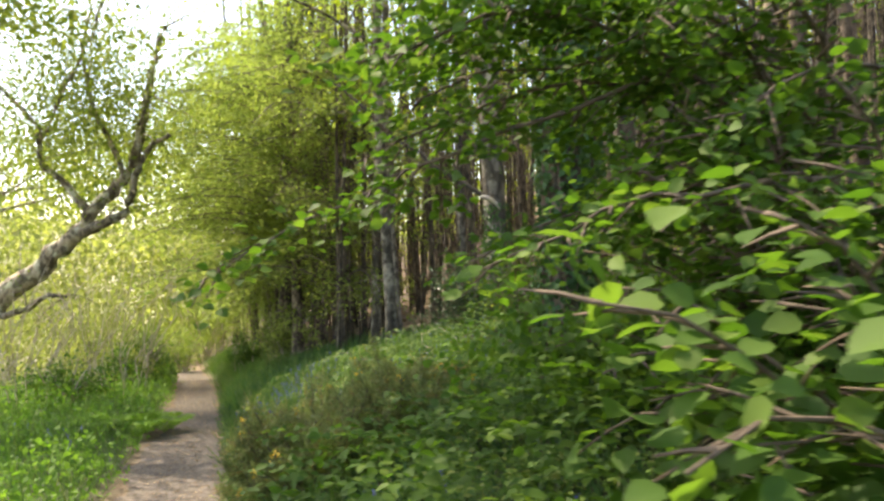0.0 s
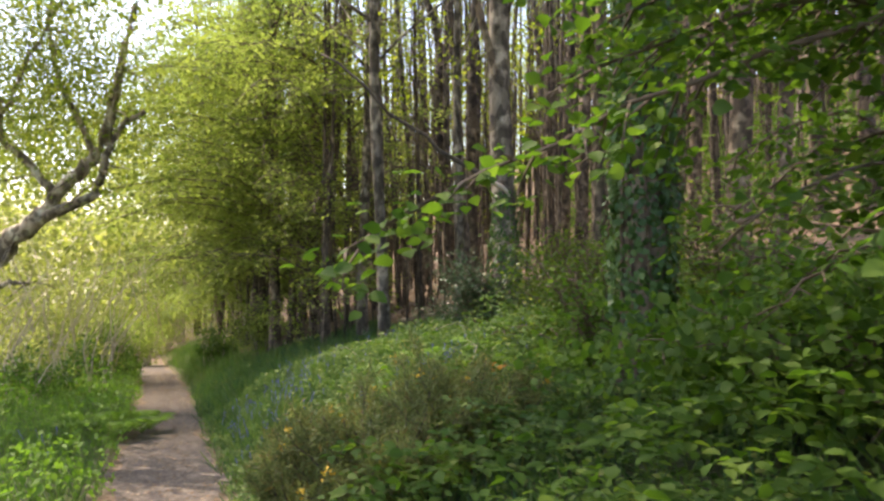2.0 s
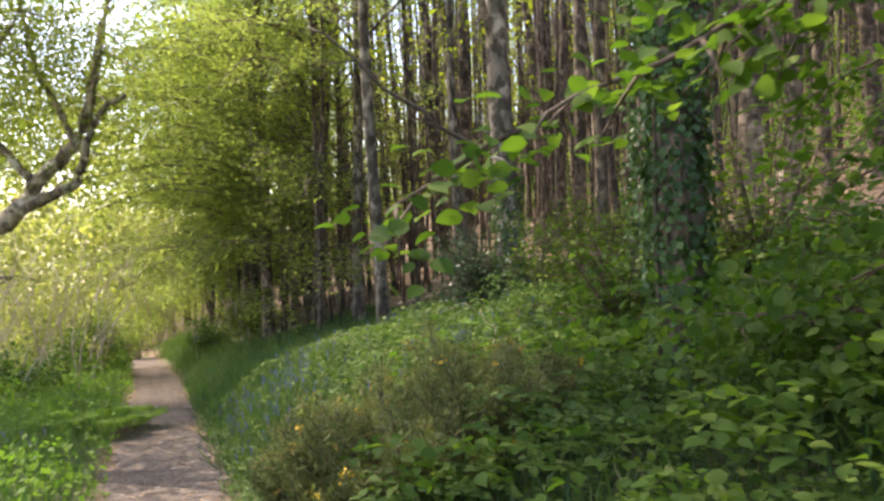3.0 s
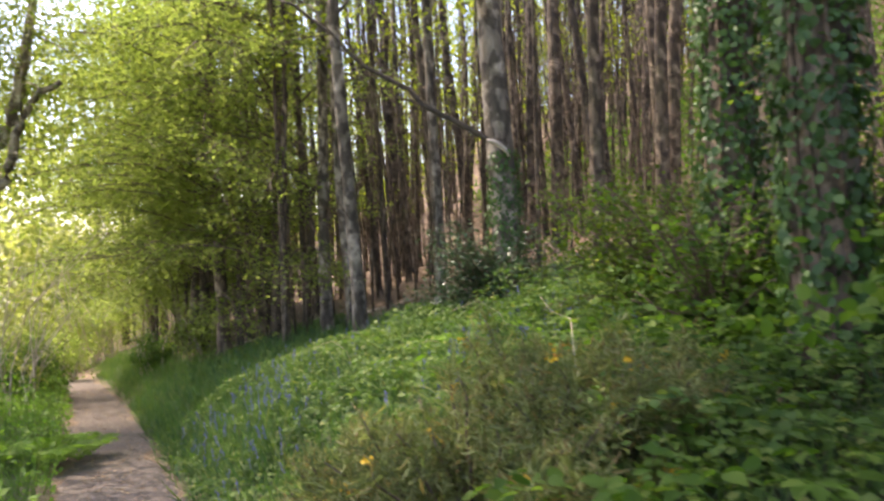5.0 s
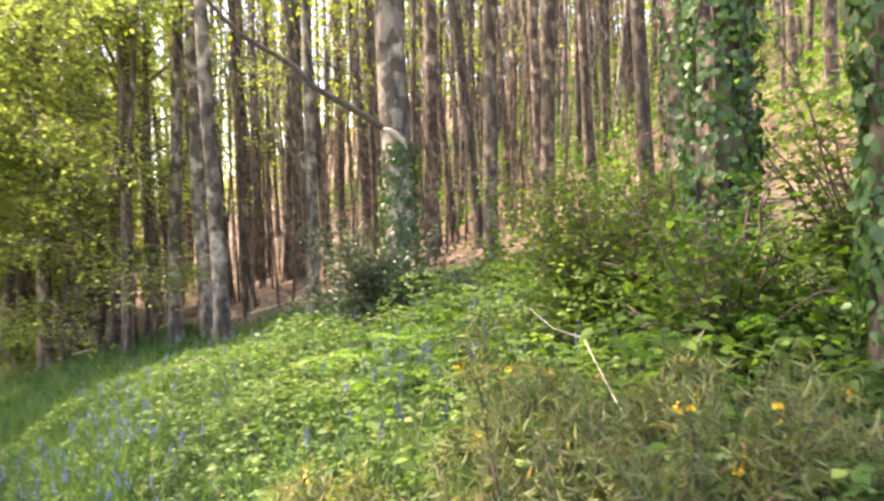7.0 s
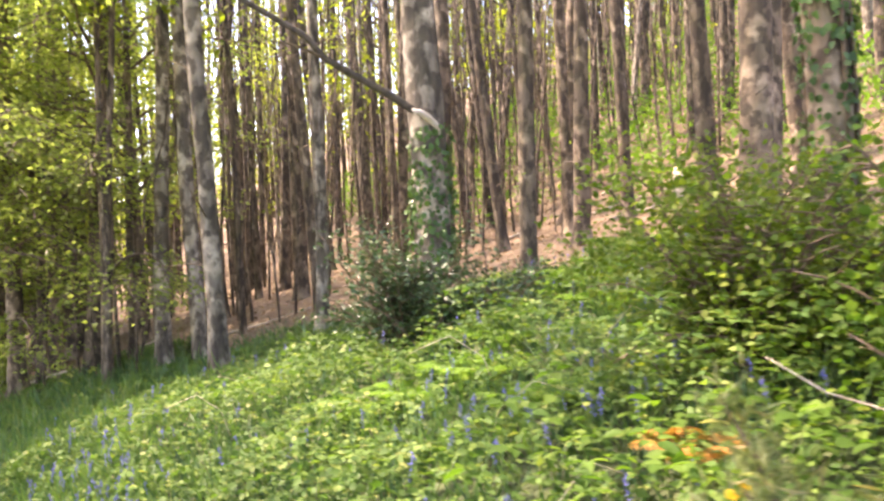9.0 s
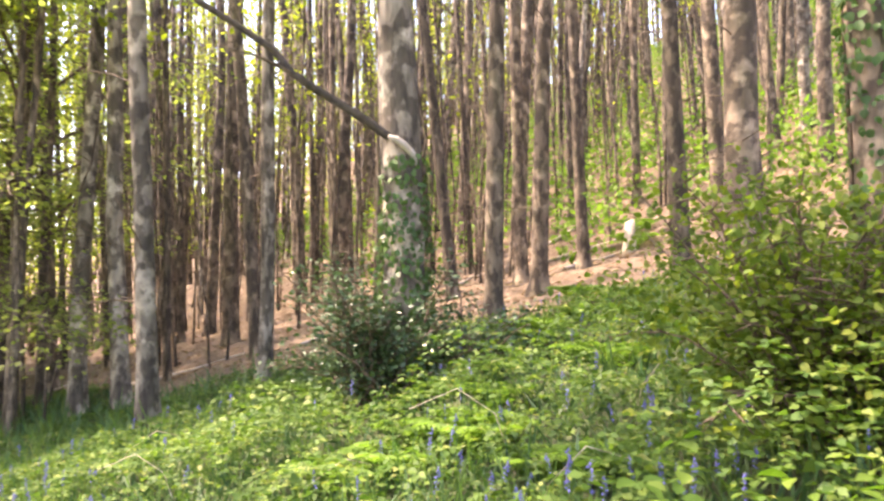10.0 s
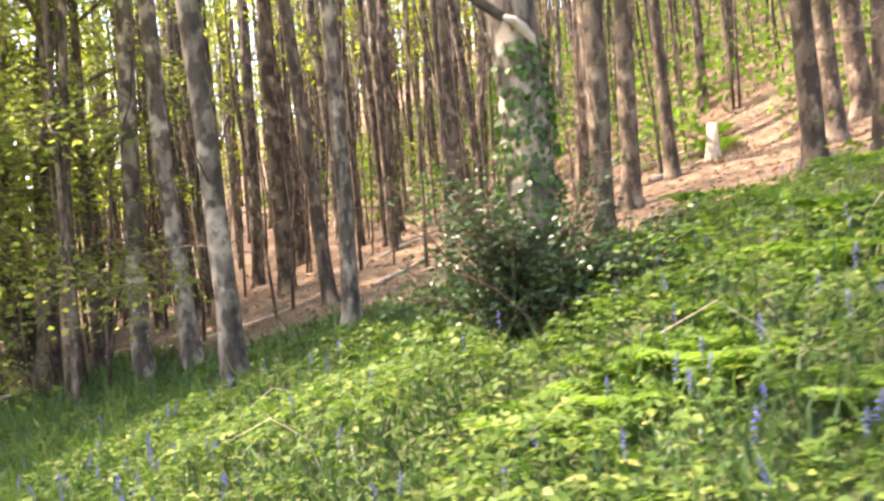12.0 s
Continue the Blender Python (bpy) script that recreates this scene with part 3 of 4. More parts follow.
sweeping_beech(-4.3, 19.6, .12, fan(46, 120, 370, .9, 7.5, 1.4, 3.8, (-.5, .7)), "beech with low boughs sweeping over the path in fresh leaf")
sweeping_beech(-5.3, 24.5, .14, fan(46, 110, 380, .9, 8.5, 1.6, 4.6, (-.6, .8)), "beech leaning its leafy boughs over the bend of the path", .10, 55, 1.4)
sweeping_beech(-6.6, 30.5, .15, fan(40, 120, 330, .6, 9.0, 2.0, 5.0, (-.6, .8)), "leafy beech beside the far end of the path", .12, 46, 1.6)
sweeping_beech(-3.0, 17.6, .07, fan(22, 150, 310, 1.0, 5.5, 1.2, 2.6, (-.3, .4)), "young beech holding flat sprays of leaves", .075, 60, .9)

sweeping_beech(-5.0, 21.6, .11, fan(30, 135, 235, 1.6, 6.5, 1.8, 4.0, (-.5, .5)), "beech holding long leafy boughs out over the footpath", .085, 58, 1.2)
sweeping_beech(-6.4, 27.2, .13, fan(44, 120, 300, 1.2, 9.0, 2.0, 4.6, (-.8, .6)), "beech with dense low boughs closing the view along the path", .11, 50, 1.4)
sweeping_beech(-2.75, 18.9, .06, fan(24, 0, 360, 2.0, 6.8, 1.2, 2.6, (-.2, .6)), "slim beech with thin layered sprays among the trunks", .075, 36, .9)


# the crooked oak in the sun across the path
def oak():
    x, y = -8.9, 17.2
    ob = thing("crooked_oak", at(x, y), "crooked old oak with bare twisting limbs in bright sun", "tree")
    z0 = ob.location[2]

    def limb(pts, r0, r1, parent=ob, name="limb"):
        p = np.array(pts, float) - [x, y, z0]
        k = np.linspace(0, len(p) - 1, len(p) * 4)
        q = np.stack([np.interp(k, np.arange(len(p)), p[:, i]) for i in range(3)], -1)
        q[1:-1] = (q[:-2] + q[1:-1] * 2 + q[2:]) / 4
        q[1:] += rng.normal(size=q[1:].shape) * .025
        return part(name, mesh_of(name, *tube(q, np.linspace(r0, r1, len(q)), 9, .06), M_OAKBARK, True), parent), q

    a = limb([(x - 1.4, y, z0 - .3), (-10.1, 17.1, z0 + .6), (-9.2, 17, .5), (-8.15, 17.1, 1.4), (-7.45, 17.1, 2.0)], .27, .15, ob, "trunk")
    runs = [limb([(-7.45, 17.1, 2.0), (-6.95, 17.2, 2.7), (-6.55, 17.3, 3.1), (-6.3, 17.3, 3.9), (-6.15, 17.3, 4.9), (-5.8, 17.2, 5.8)], .13, .05)[1],
            limb([(-7.45, 17.1, 1.95), (-7.0, 16.9, 2.1), (-6.35, 16.8, 2.4), (-6.2, 16.8, 3.2), (-5.6, 16.8, 3.8)], .11, .04)[1],
            limb([(-7.2, 17.1, 2.4), (-7.7, 17.2, 2.9), (-8.2, 17.2, 3.3), (-8.2, 17.2, 4.0), (-8.9, 17, 4.8)], .08, .03)[1],
            limb([(-9.2, 17, .55), (-9.5, 16.8, 1.2), (-9.9, 16.6, 2.0), (-10.4, 16.5, 3.2)], .12, .05)[1],
            limb([(-9.1, 17, .5), (-8.2, 16.7, .6), (-7.6, 16.5, .9), (-7.3, 16.4, .85)], .07, .025)[1],
            limb([(-6.6, 17.3, 3.0), (-7.2, 17.5, 4.1), (-7.6, 17.6, 5.2), (-7.5, 17.8, 6.4)], .06, .025)[1],
            limb([(-8.2, 17.2, 3.6), (-7.7, 17, 4.5), (-7.0, 16.9, 5.6), (-6.7, 16.8, 6.6)], .05, .02)[1]]
    lines = []
    for q in runs:
        for k in range(5, len(q), 3):
            e = q[k] + unit(rng.normal(size=3) + [0, 0, .4]) * rng.uniform(.5, 1.3)
            lines.append(bend(q[k], e, 5, .05, .06))
            part("twig", mesh_of("twig", *tube(lines[-1], np.linspace(.02, .005, 5), 4), M_OAKBARK, True), ob)
    lv, tw = sprays(lines, 40, .5, .06, .9, DIAMOND, .7, .14)
    part("foliage", mesh_of("foliage", *lv, M_OAK), ob, "sparse young yellow-green leaves")
    part("crown", mesh_of("crown", *cloud(20000, (1.4, .3, 6.2), (3.4, 2.6, 2.4), .075, hollow=.1), M_OAK), ob)
    ob.location = (x - .3, y - .35, z0 - .2)


oak()


# oaks added mostly out of view; their crowns shade the path and bank
def shade_tree(x, y, h, crown, n, label, size=.13):
    ob = thing("spreading_oak", at(x, y), label, "tree")
    pts, rad, geo = dense_trunk(h, (.05, 0), .2)
    part("trunk", mesh_of("trunk", *geo, M_OAKBARK, True), ob)
    for i in range(5):
        e = np.array(crown[0]) + np.array(crown[1]) * unit(rng.normal(size=3)) * .8
        part("limb", mesh_of("limb", *tube(bend(pts[11 + i % 4], e, 8, .3, .16), np.linspace(.08, .015, 8), 7), M_OAKBARK, True), ob)
    part("crown", mesh_of("crown", *cloud(n, *crown, size, hollow=.15), M_OAK), ob)


shade_tree(-8.6, 8.5, 8, ((4.9, .4, 7.6), (2.6, 2.5, 1.5)), 10000, "oak out of view, added to shade the bank right of the path")
shade_tree(-9.0, 3.0, 9, ((2.0, .5, 8.2), (4.0, 4.2, 2.2)), 4200, "oak out of view, added to cast dappled shade on the path")
shade_tree(-11.5, 14.0, 9, ((1.0, .5, 8.6), (3.6, 3.6, 2.2)), 5000, "oak out of view, added to thin the sun on the path")

shade_tree(-11.2, 11.6, 8, ((3.6, 2.6, 7.4), (2.8, 3.2, 1.3)), 2600, "oak out of view, added to shade the footpath")
shade_tree(-9.6, 13.2, 9, ((6.4, -.7, 8.2), (1.8, 1.5, .9)), 3000, "oak out of view, added to shade the upper bank")
shade_tree(-17.0, 24.0, 8, ((6.0, .2, 7.2), (3.2, 3.8, 2.0)), 6500, "leafy oak added to shade the far end of the path")


# the leafy far side of the wood
def far_wood():
    k = 700
    a = rng.uniform(radians(-24), radians(60), k)
    dist = rng.uniform(48, 80, k)
    cx, cy = dist * np.sin(a), dist * np.cos(a) + 6
    keep = cx > path_mid(cy) - 8
    cx, cy = cx[keep], cy[keep]
    cz = height(cx, cy) + rng.uniform(.02, 1, len(cx)) * rng.uniform(2, 16, len(cx))
    c = np.stack([cx, cy, cz], -1)
    n = 68000
    p = c[rng.integers(0, len(c), n)] + rng.normal(size=(n, 3)) * [1.5, 1.5, 1.0]
    stuff_ob = new("far_wood", mesh_of("far_wood", *leaves(p, rng.normal(size=(n, 3)), np.array([0, 0, 1]) + rng.normal(size=(n, 3)) * .6, rng.uniform(.2, .42, n), .8), M_CANOPY))
    tagged(stuff_ob, "leafy far edge of the wood in sunlit yellow-green", "foliage", kind="stuff")
    k = 130
    yy = rng.uniform(23, 46, k)
    xx = path_mid(yy) + 3 + rng.uniform(0, 1, k) ** 1.3 * (10 + yy * .5)
    c = np.stack([xx, yy, height(xx, yy) + rng.uniform(1.5, 7.5, k)], -1)
    n = 17000
    p = c[rng.integers(0, k, n)] + rng.normal(size=(n, 3)) * [.75, .75, .3]
    tagged(new("understorey", mesh_of("understorey", *leaves(p, rng.normal(size=(n, 3)), np.array([0, 0, 1]) + rng.normal(size=(n, 3)) * .45, rng.uniform(.09, .17, n), .75), M_CANOPY)),
           "thin layers of yellow-green beech leaves between the trunks", "foliage", kind="stuff")
    k = 260
    ang, dist = rng.uniform(radians(-62), radians(-17), k), rng.uniform(38, 70, k)
    c = np.stack([dist * np.sin(ang), dist * np.cos(ang), 0 * ang], -1)
    c[:, 2] = height(c[:, 0], c[:, 1]) + rng.uniform(.5, 11, k)
    n = 52000
    p = c[rng.integers(0, k, n)] + rng.normal(size=(n, 3)) * [1.6, 1.6, 1.0]
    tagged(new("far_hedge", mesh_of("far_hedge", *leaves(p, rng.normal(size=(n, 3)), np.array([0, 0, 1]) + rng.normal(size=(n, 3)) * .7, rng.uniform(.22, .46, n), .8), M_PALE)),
           "trees and hedge across the valley side, sun glare put into the leaf colour", "foliage", kind="stuff")
    n = 60000
    x, y = rng.uniform(3, 28, n), rng.uniform(14, 40, n)
    ok = (clumps(x * .45, y * .45) > .25) & (x - path_mid(y) > 11.2 + .8 * np.sin(y))
    x, y = x[ok], y[ok]
    m = len(x)
    p = np.stack([x, y, height(x, y) + rng.uniform(.05, .9, m)], -1)
    tagged(new("hill_undergrowth", mesh_of("hill_undergrowth", *leaves(p, rng.normal(size=(m, 3)), np.array([0, 0, 1]) + rng.normal(size=(m, 3)) * .5, rng.uniform(.08, .18, m), .7), M_FERN)),
           "sunlit ferns and seedlings scattered up the wooded hill", "undergrowth", kind="stuff")


def clumps(x, y):
    return .5 + .5 * np.sin(x * 2.7 + 1.1 * np.sin(y * 1.9)) * np.sin(y * 2.3 + 1.3 * np.sin(x * 1.6))


far_wood()


# ---- shrubs ----
def hazel(x, y, stems, size, per_m, spread, label, shape=OVATE, width=.95, mat=None, name="hazel_shrub", fill=None):
    ob = thing(name, at(x, y), label, "shrub")
    lines = []
    for dx, dy, dz, sag in stems:
        line = bend((rng.normal() * .06, rng.normal() * .06, -.05), (dx, dy, dz), 9, sag, .03)
        part("stem", mesh_of("stem", *tube(line, np.linspace(.009, .003, 9), 5), M_TWIG, True), ob)
        lines.append(line[1:])
    lv, tw = sprays(lines, per_m, spread, size, .5, shape, width, .06, .2, .08)
    if fill:
        lv = join([lv, cloud(*fill, size, shape, width, .35)])
    part("foliage", mesh_of("foliage", *lv, mat or M_HAZEL), ob, "broad fresh green leaves")
    tagged(part("twig_mass", mesh_of("twig_mass", *tw, M_TWIG), ob), "thin leaf-bearing twigs", kind="stuff")


def stems(n, a0, a1, l0, l1, z0, z1, sag=.3):
    out = []
    for i in range(n):
        a = radians(rng.uniform(a0, a1))
        L = rng.uniform(l0, l1)
        out.append((math.cos(a) * L, math.sin(a) * L, rng.uniform(z0, z1), rng.uniform(.3, 1) * sag))
    return out


hazel(.75, 4.9, stems(30, 110, 250, .3, .95, .3, 1.2, .3), .05, 50, .42, "leafy hazel shrub hanging its branches out to the path")
hazel(.55, 3.85, stems(34, 90, 250, .3, .95, .1, .8, .3), .068, 46, .35, "low hazel regrowth with broad bright leaves")
hazel(.3, 10.05, stems(76, 0, 360, .2, .95, .25, 1.1, .2), .038, 85, .3, "rounded yellow-green hazel bush on the bank", width=.75, mat=M_BUSH, name="hazel_bush", fill=(4600, (.05, .05, .55), (.95, .95, .55)))
hazel(.05, 8.7, stems(34, 0, 360, .2, .6, .3, 1.0, .15), .042, 60, .26, "small leafy bush at the foot of ivy-clad trunks", name="leafy_bush", fill=(900, (0, 0, .3), (.45, .45, .3)))
hazel(1.05, 8.75, stems(30, 0, 360, .3, .9, .4, 1.35, .2), .045, 55, .3, "light green hazel regrowth between the ivy-clad trunks", width=.8, mat=M_BUSH, name="hazel_bush")
hazel(1.4, 6.9, stems(34, 60, 260, .5, 1.2, .1, .6, .2), .05, 45, .3, "dense green bush on the bank", name="leafy_bush", fill=(2500, (-.3, 0, .3), (1.1, 1.0, .32)))
hazel(.6, 6.2, stems(40, 60, 260, .3, 1.1, .08, .4, .15), .05, 45, .3, "dark green leafy bush above the path", name="leafy_bush", fill=(2600, (-.3, 0, .18), (1.1, 1.0, .24)))


def bough_over_path():
    """A long low spray that hangs across the view early in the walk."""
    ob = thing("overhanging_hazel", at(.73, 5.32), "hazel with long leafy boughs hanging over the path", "shrub")
    base = np.array(ob.location)
    lines = []
    shift = np.array([-.42, 1.42, -.18])
    for pts in ([(1.15, 3.9, .6), (1.0, 3.7, 1.7), (.55, 3.5, 1.95), (0, 3.45, 1.78), (-.5, 3.42, 1.58), (-.98, 3.45, 1.30)],
                [(1.15, 3.9, .6), (1.1, 3.6, 1.9), (.7, 3.2, 2.3), (.1, 3.1, 2.3), (-.5, 3.2, 2.15)],
                [(1.15, 3.9, .6), (1.2, 4.1, 1.5), (.8, 4.2, 1.75), (.4, 4.1, 1.6), (.1, 4.0, 1.4)],
                [(1.15, 3.9, .6), (1.2, 3.9, 2.2), (.8, 3.7, 2.7), (.2, 3.6, 2.7), (-.4, 3.7, 2.5)],
                [(1.15, 3.9, .6), (1.3, 4.0, 1.9), (.9, 4.2, 2.2), (.4, 4.2, 2.1), (-.2, 4.3, 1.95)],
                [(1.15, 3.9, .6), (1.4, 3.6, 1.6), (1.2, 3.2, 1.9), (.8, 3.0, 1.85), (.45, 2.95, 1.7)],
                [(1.15, 3.9, .6), (1.1, 3.3, 1.4), (.7, 2.9, 1.55), (.25, 2.75, 1.5), (-.1, 2.8, 1.35)],
                [(1.15, 3.9, .6), (1.2, 4.6, 1.5), (1.0, 4.9, 1.9), (.75, 5.0, 1.85), (.5, 5.0, 1.7)],
                [(1.15, 3.9, .6), (1.2, 4.4, 2.0), (.8, 4.6, 2.5), (.5, 4.4, 2.5), (.1, 4.2, 2.3)],
                [(1.15, 3.9, .6), (1.3, 4.4, 1.1), (1.0, 4.6, 1.35), (.7, 4.5, 1.3), (.4, 4.4, 1.1)]):
        q = np.array(pts) + shift - base
        k = np.linspace(0, len(q) - 1, 16)
        q = np.stack([np.interp(k, np.arange(len(q)), q[:, i]) for i in range(3)], -1) + rng.normal(size=(16, 3)) * .012
        part("bough", mesh_of("bough", *tube(q, np.linspace(.014, .003, 16), 6), M_TWIG, True), ob)
        lines.append(q[4:])
    for k in range(11):                                  # short leafy boughs in flat tiers above the regrowth
        tip = np.array([rng.uniform(-.55, .55), rng.uniform(4.35, 5.15), 1.15 + .1 * k]) - base
        q = bend((0, 0, .5 + .06 * k), tip, 10, .25, .05)
        part("bough", mesh_of("bough", *tube(q, np.linspace(.012, .003, 10), 5), M_TWIG, True), ob)
        lines.append(q[3:])
    for k in range(8):                                   # higher tiers reaching over the path
        tip = np.array([rng.uniform(-1.2, -.2), rng.uniform(4.45, 5.1), 1.5 + .075 * k]) - base
        q = bend((0, 0, .9 + .06 * k), tip, 12, .3, .05)
        part("bough", mesh_of("bough", *tube(q, np.linspace(.012, .003, 12), 5), M_TWIG, True), ob)
        lines.append(q[4:])
    lv, tw = sprays(lines, 125, .36, .042, .5, OVATE, .85, .05, .35, .06)
    part("foliage", mesh_of("foliage", *lv, M_HAZEL), ob, "broad fresh green leaves")
    tagged(part("twig_mass", mesh_of("twig_mass", *tw, M_TWIG), ob), "thin leaf-bearing twigs", kind="stuff")


bough_over_path()


def holly(x, y):
    ob = thing("holly_bush", at(x, y), "dark glossy holly bush round the foot of a tree", "shrub")
    lines = []
    for i in range(74):
        side = -.45 if i % 5 < 3 else .62
        a, L = rng.uniform(0, 2 * np.pi), rng.uniform(.15, .95)
        top = rng.uniform(.25, 1.25 if side < 0 else .85) * (1.1 - .45 * L)
        line = bend((side * .5 + rng.normal() * .14, rng.normal() * .12 - .1, -.05), (side + math.cos(a) * L * .8, math.sin(a) * L * .55 - .1, top), 7, .1, .06)
        part("stem", mesh_of("stem", *tube(line, np.linspace(.010, .004, 7), 5), M_DEADWOOD if i == 30 else M_TWIG, True), ob)
        lines.append(line[1:])
    lv, tw = sprays(lines, 85, .28, .046, 1.0, OVATE, .6, .07, .0, .07)
    part("foliage", mesh_of("foliage", *lv, M_HOLLY), ob, "small stiff shiny dark leaves")
    tagged(part("twig_mass", mesh_of("twig_mass", *tw, M_TWIG), ob), "thin leaf-bearing twigs", kind="stuff")


holly(-.18, 13.2)


def gorse(x, y, w, h, n_stem, flowers):
    ob = thing("gorse_bush", at(x, y), "spiny grey-green gorse bush with a few yellow flowers", "shrub", "gorse beside the path")
    spikes, tips = [], []
    for i in range(n_stem):
        a = rng.uniform(0, 2 * np.pi)
        L = w * math.sqrt(rng.uniform(.02, 1))
        line = bend((math.cos(a) * L * .35, math.sin(a) * L * .35, -.05), (math.cos(a) * L, math.sin(a) * L, h * rng.uniform(.45, 1) * (1.1 - .4 * L / w)), 7, .06, .03)
        part("stem", mesh_of("stem", *tube(line, np.linspace(.009, .003, 7), 4), M_TWIG), ob)
        m = 330
        u = rng.uniform(.25, 1, m)
        k = np.clip((u * 6).astype(int), 0, 5)
        p = line[k] + (line[k + 1] - line[k]) * (u * 6 - k)[:, None] + rng.normal(size=(m, 3)) * .03
        spikes.append(leaves(p, rng.normal(size=(m, 3)) + [0, 0, .5], rng.normal(size=(m, 3)), rng.uniform(.03, .07, m), .13, DIAMOND))
        tips.append(line[-1])
    tagged(part("spine_mass", mesh_of("spine_mass", *join(spikes), M_GORSE), ob), "dense narrow green spines", kind="stuff")
    for i in range(flowers):
        t = tips[rng.integers(0, len(tips))]
        n = 10
        part("flower", mesh_of("flower", *leaves(t + rng.normal(size=(n, 3)) * .013, rng.normal(size=(n, 3)) + [0, 0, .6], rng.normal(size=(n, 3)), .016, .9, OVATE), M_FLOWER), ob, "yellow flower cluster")


gorse(-1.45, 7.3, .6, .82, 46, 12)
gorse(-.98, 7.45, .5, .72, 34, 9)
gorse(-1.9, 7.75, .42, .66, 38, 5)
gorse(-1.8, 8.6, .34, .46, 26, 4)
gorse(-1.08, 8.2, .4, .7, 34, 8)


# ---- undergrowth ----
def scatter(n, x0, x1, y0, y1, weight):
    out = np.zeros((0, 2))
    while len(out) < n:
        p = np.stack([rng.uniform(x0, x1, n), rng.uniform(y0, y1, n)], -1)
        out = np.concatenate([out, p[rng.uniform(0, 1, n) < weight(p[:, 0], p[:, 1])]])
    return out[:n]


def stuff(name, geo, mat, label, category):
    return tagged(new(name, mesh_of(name, *geo, mat)), label, category, kind="stuff")


def near_weight(x, y):
    return in_cover(x, y) * np.clip(1.25 - np.abs(x - path_mid(y)) / 9, .25, 1)


p = scatter(48000, -6, 6, .2, 20.5, lambda x, y: near_weight(x, y) * (x > path_mid(y)))
n = len(p)
hh = (.08 + .5 * clumps(p[:, 0] * 1.4, p[:, 1] * 1.4) * clumps(p[:, 1] + 2, p[:, 0])) * np.clip((p[:, 0] - path_mid(p[:, 1]) - .4) / 1.2, .45, 1) * np.clip((16.0 - p[:, 1]) / 3.5, .15, 1)
z = height(p[:, 0], p[:, 1]) + .05 + hh * rng.uniform(.1, 1.15, n) ** .7
face = np.array([0, 0, 1]) + rng.normal(size=(n, 3)) * .38
turn = rng.uniform(0, 2 * np.pi, n)
size = rng.uniform(.026, .055, n)
trio = []
for k in (-1, 0, 1):                                    # three leaflets on one stalk
    al = np.stack([np.cos(turn + k * 1.25), np.sin(turn + k * 1.25), rng.normal(size=n) * .2 - .1], -1)
    trio.append(leaves(np.column_stack([p, z]) + al * .006, al, face, size * (1.15 if k == 0 else .95), .82, DIAMOND))
stuff("bramble_cover", join(trio), M_BRAMBLE, "low three-leaved bramble and herbs carpeting the bank", "undergrowth")
p = scatter(3900, -1.6, 4, .8, 9.5, lambda x, y: near_weight(x, y) * (x > path_mid(y) + .3) * (.2 + .8 * clumps(x * .7 + 3, y * .8)))
n = len(p)
z = height(p[:, 0], p[:, 1]) + .08 + (.12 + .42 * clumps(p[:, 0], p[:, 1])) * rng.uniform(.5, 1.1, n)
face = np.array([0, 0, 1]) + rng.normal(size=(n, 3)) * .35
turn, size = rng.uniform(0, 2 * np.pi, n), rng.uniform(.036, .07, n)
trio = []
for k in (-1, 0, 1):
    al = np.stack([np.cos(turn + k * 1.35), np.sin(turn + k * 1.35), rng.normal(size=n) * .15 - .12], -1)
    trio.append(leaves(np.column_stack([p, z]) + al * .012, al, face, size * (1.15 if k == 0 else .92), .72, OVATE))
stuff("bramble_leaves", join(trio), M_HAZEL, "broad three-part bramble leaves standing above the bank", "undergrowth")
p = scatter(44000, -12, 3, .2, 34, lambda x, y: in_cover(x, y) * np.where(x < path_mid(y), np.clip(1.2 + (x - path_mid(y)) / 6, .1, 1), np.clip(1.5 - (x - path_mid(y)) / 2.2, .12, 1)))
n = len(p)
z = height(p[:, 0], p[:, 1]) - .02
stuff("grass", leaves(np.column_stack([p, z]), np.array([0, 0, 1]) + rng.normal(size=(n, 3)) * .38, rng.normal(size=(n, 3)), rng.uniform(.14, .38, n), .035, BLADE),
      M_GRASS, "long soft grass along the footpath", "grass")
p = scatter(17000, -6, 4, 4.5, 19, lambda x, y: in_cover(x, y) * (x > path_mid(y)) * np.clip(1.3 - (x - path_mid(y)) / 5, .15, 1) * (.25 + .75 * clumps(x * .8, y * .9 + 1)))
n = len(p)
stuff("bluebell_leaves", leaves(np.column_stack([p, height(p[:, 0], p[:, 1])]), np.array([0, 0, .9]) + rng.normal(size=(n, 3)) * .5, rng.normal(size=(n, 3)), rng.uniform(.12, .30, n), .055, BLADE),
      M_BLUELEAF, "strap-like blue-green bluebell leaves crowding the bank", "undergrowth")
p = scatter(40000, -12, -1, 1, 30, lambda x, y: (x < path_mid(y) - .45) * (x > path_mid(y) - 7) * clumps(x, y))
n = len(p)
z = height(p[:, 0], p[:, 1]) + .62 * clumps(p[:, 0], p[:, 1]) * rng.uniform(.1, 1, n)
stuff("verge_plants", leaves(np.column_stack([p, z]), rng.normal(size=(n, 3)), np.array([0, 0, 1]) + rng.normal(size=(n, 3)) * .5, rng.uniform(.03, .075, n), .8, DIAMOND),
      M_FERN, "leafy plants along the sunny side of the footpath", "undergrowth")
p = scatter(28000, -8, 16, 14, 34, lambda x, y: (1 - in_cover(x, y)) * (x > path_mid(y) + .8) * np.clip(1.7 - y / 26, .2, 1))
n = len(p)
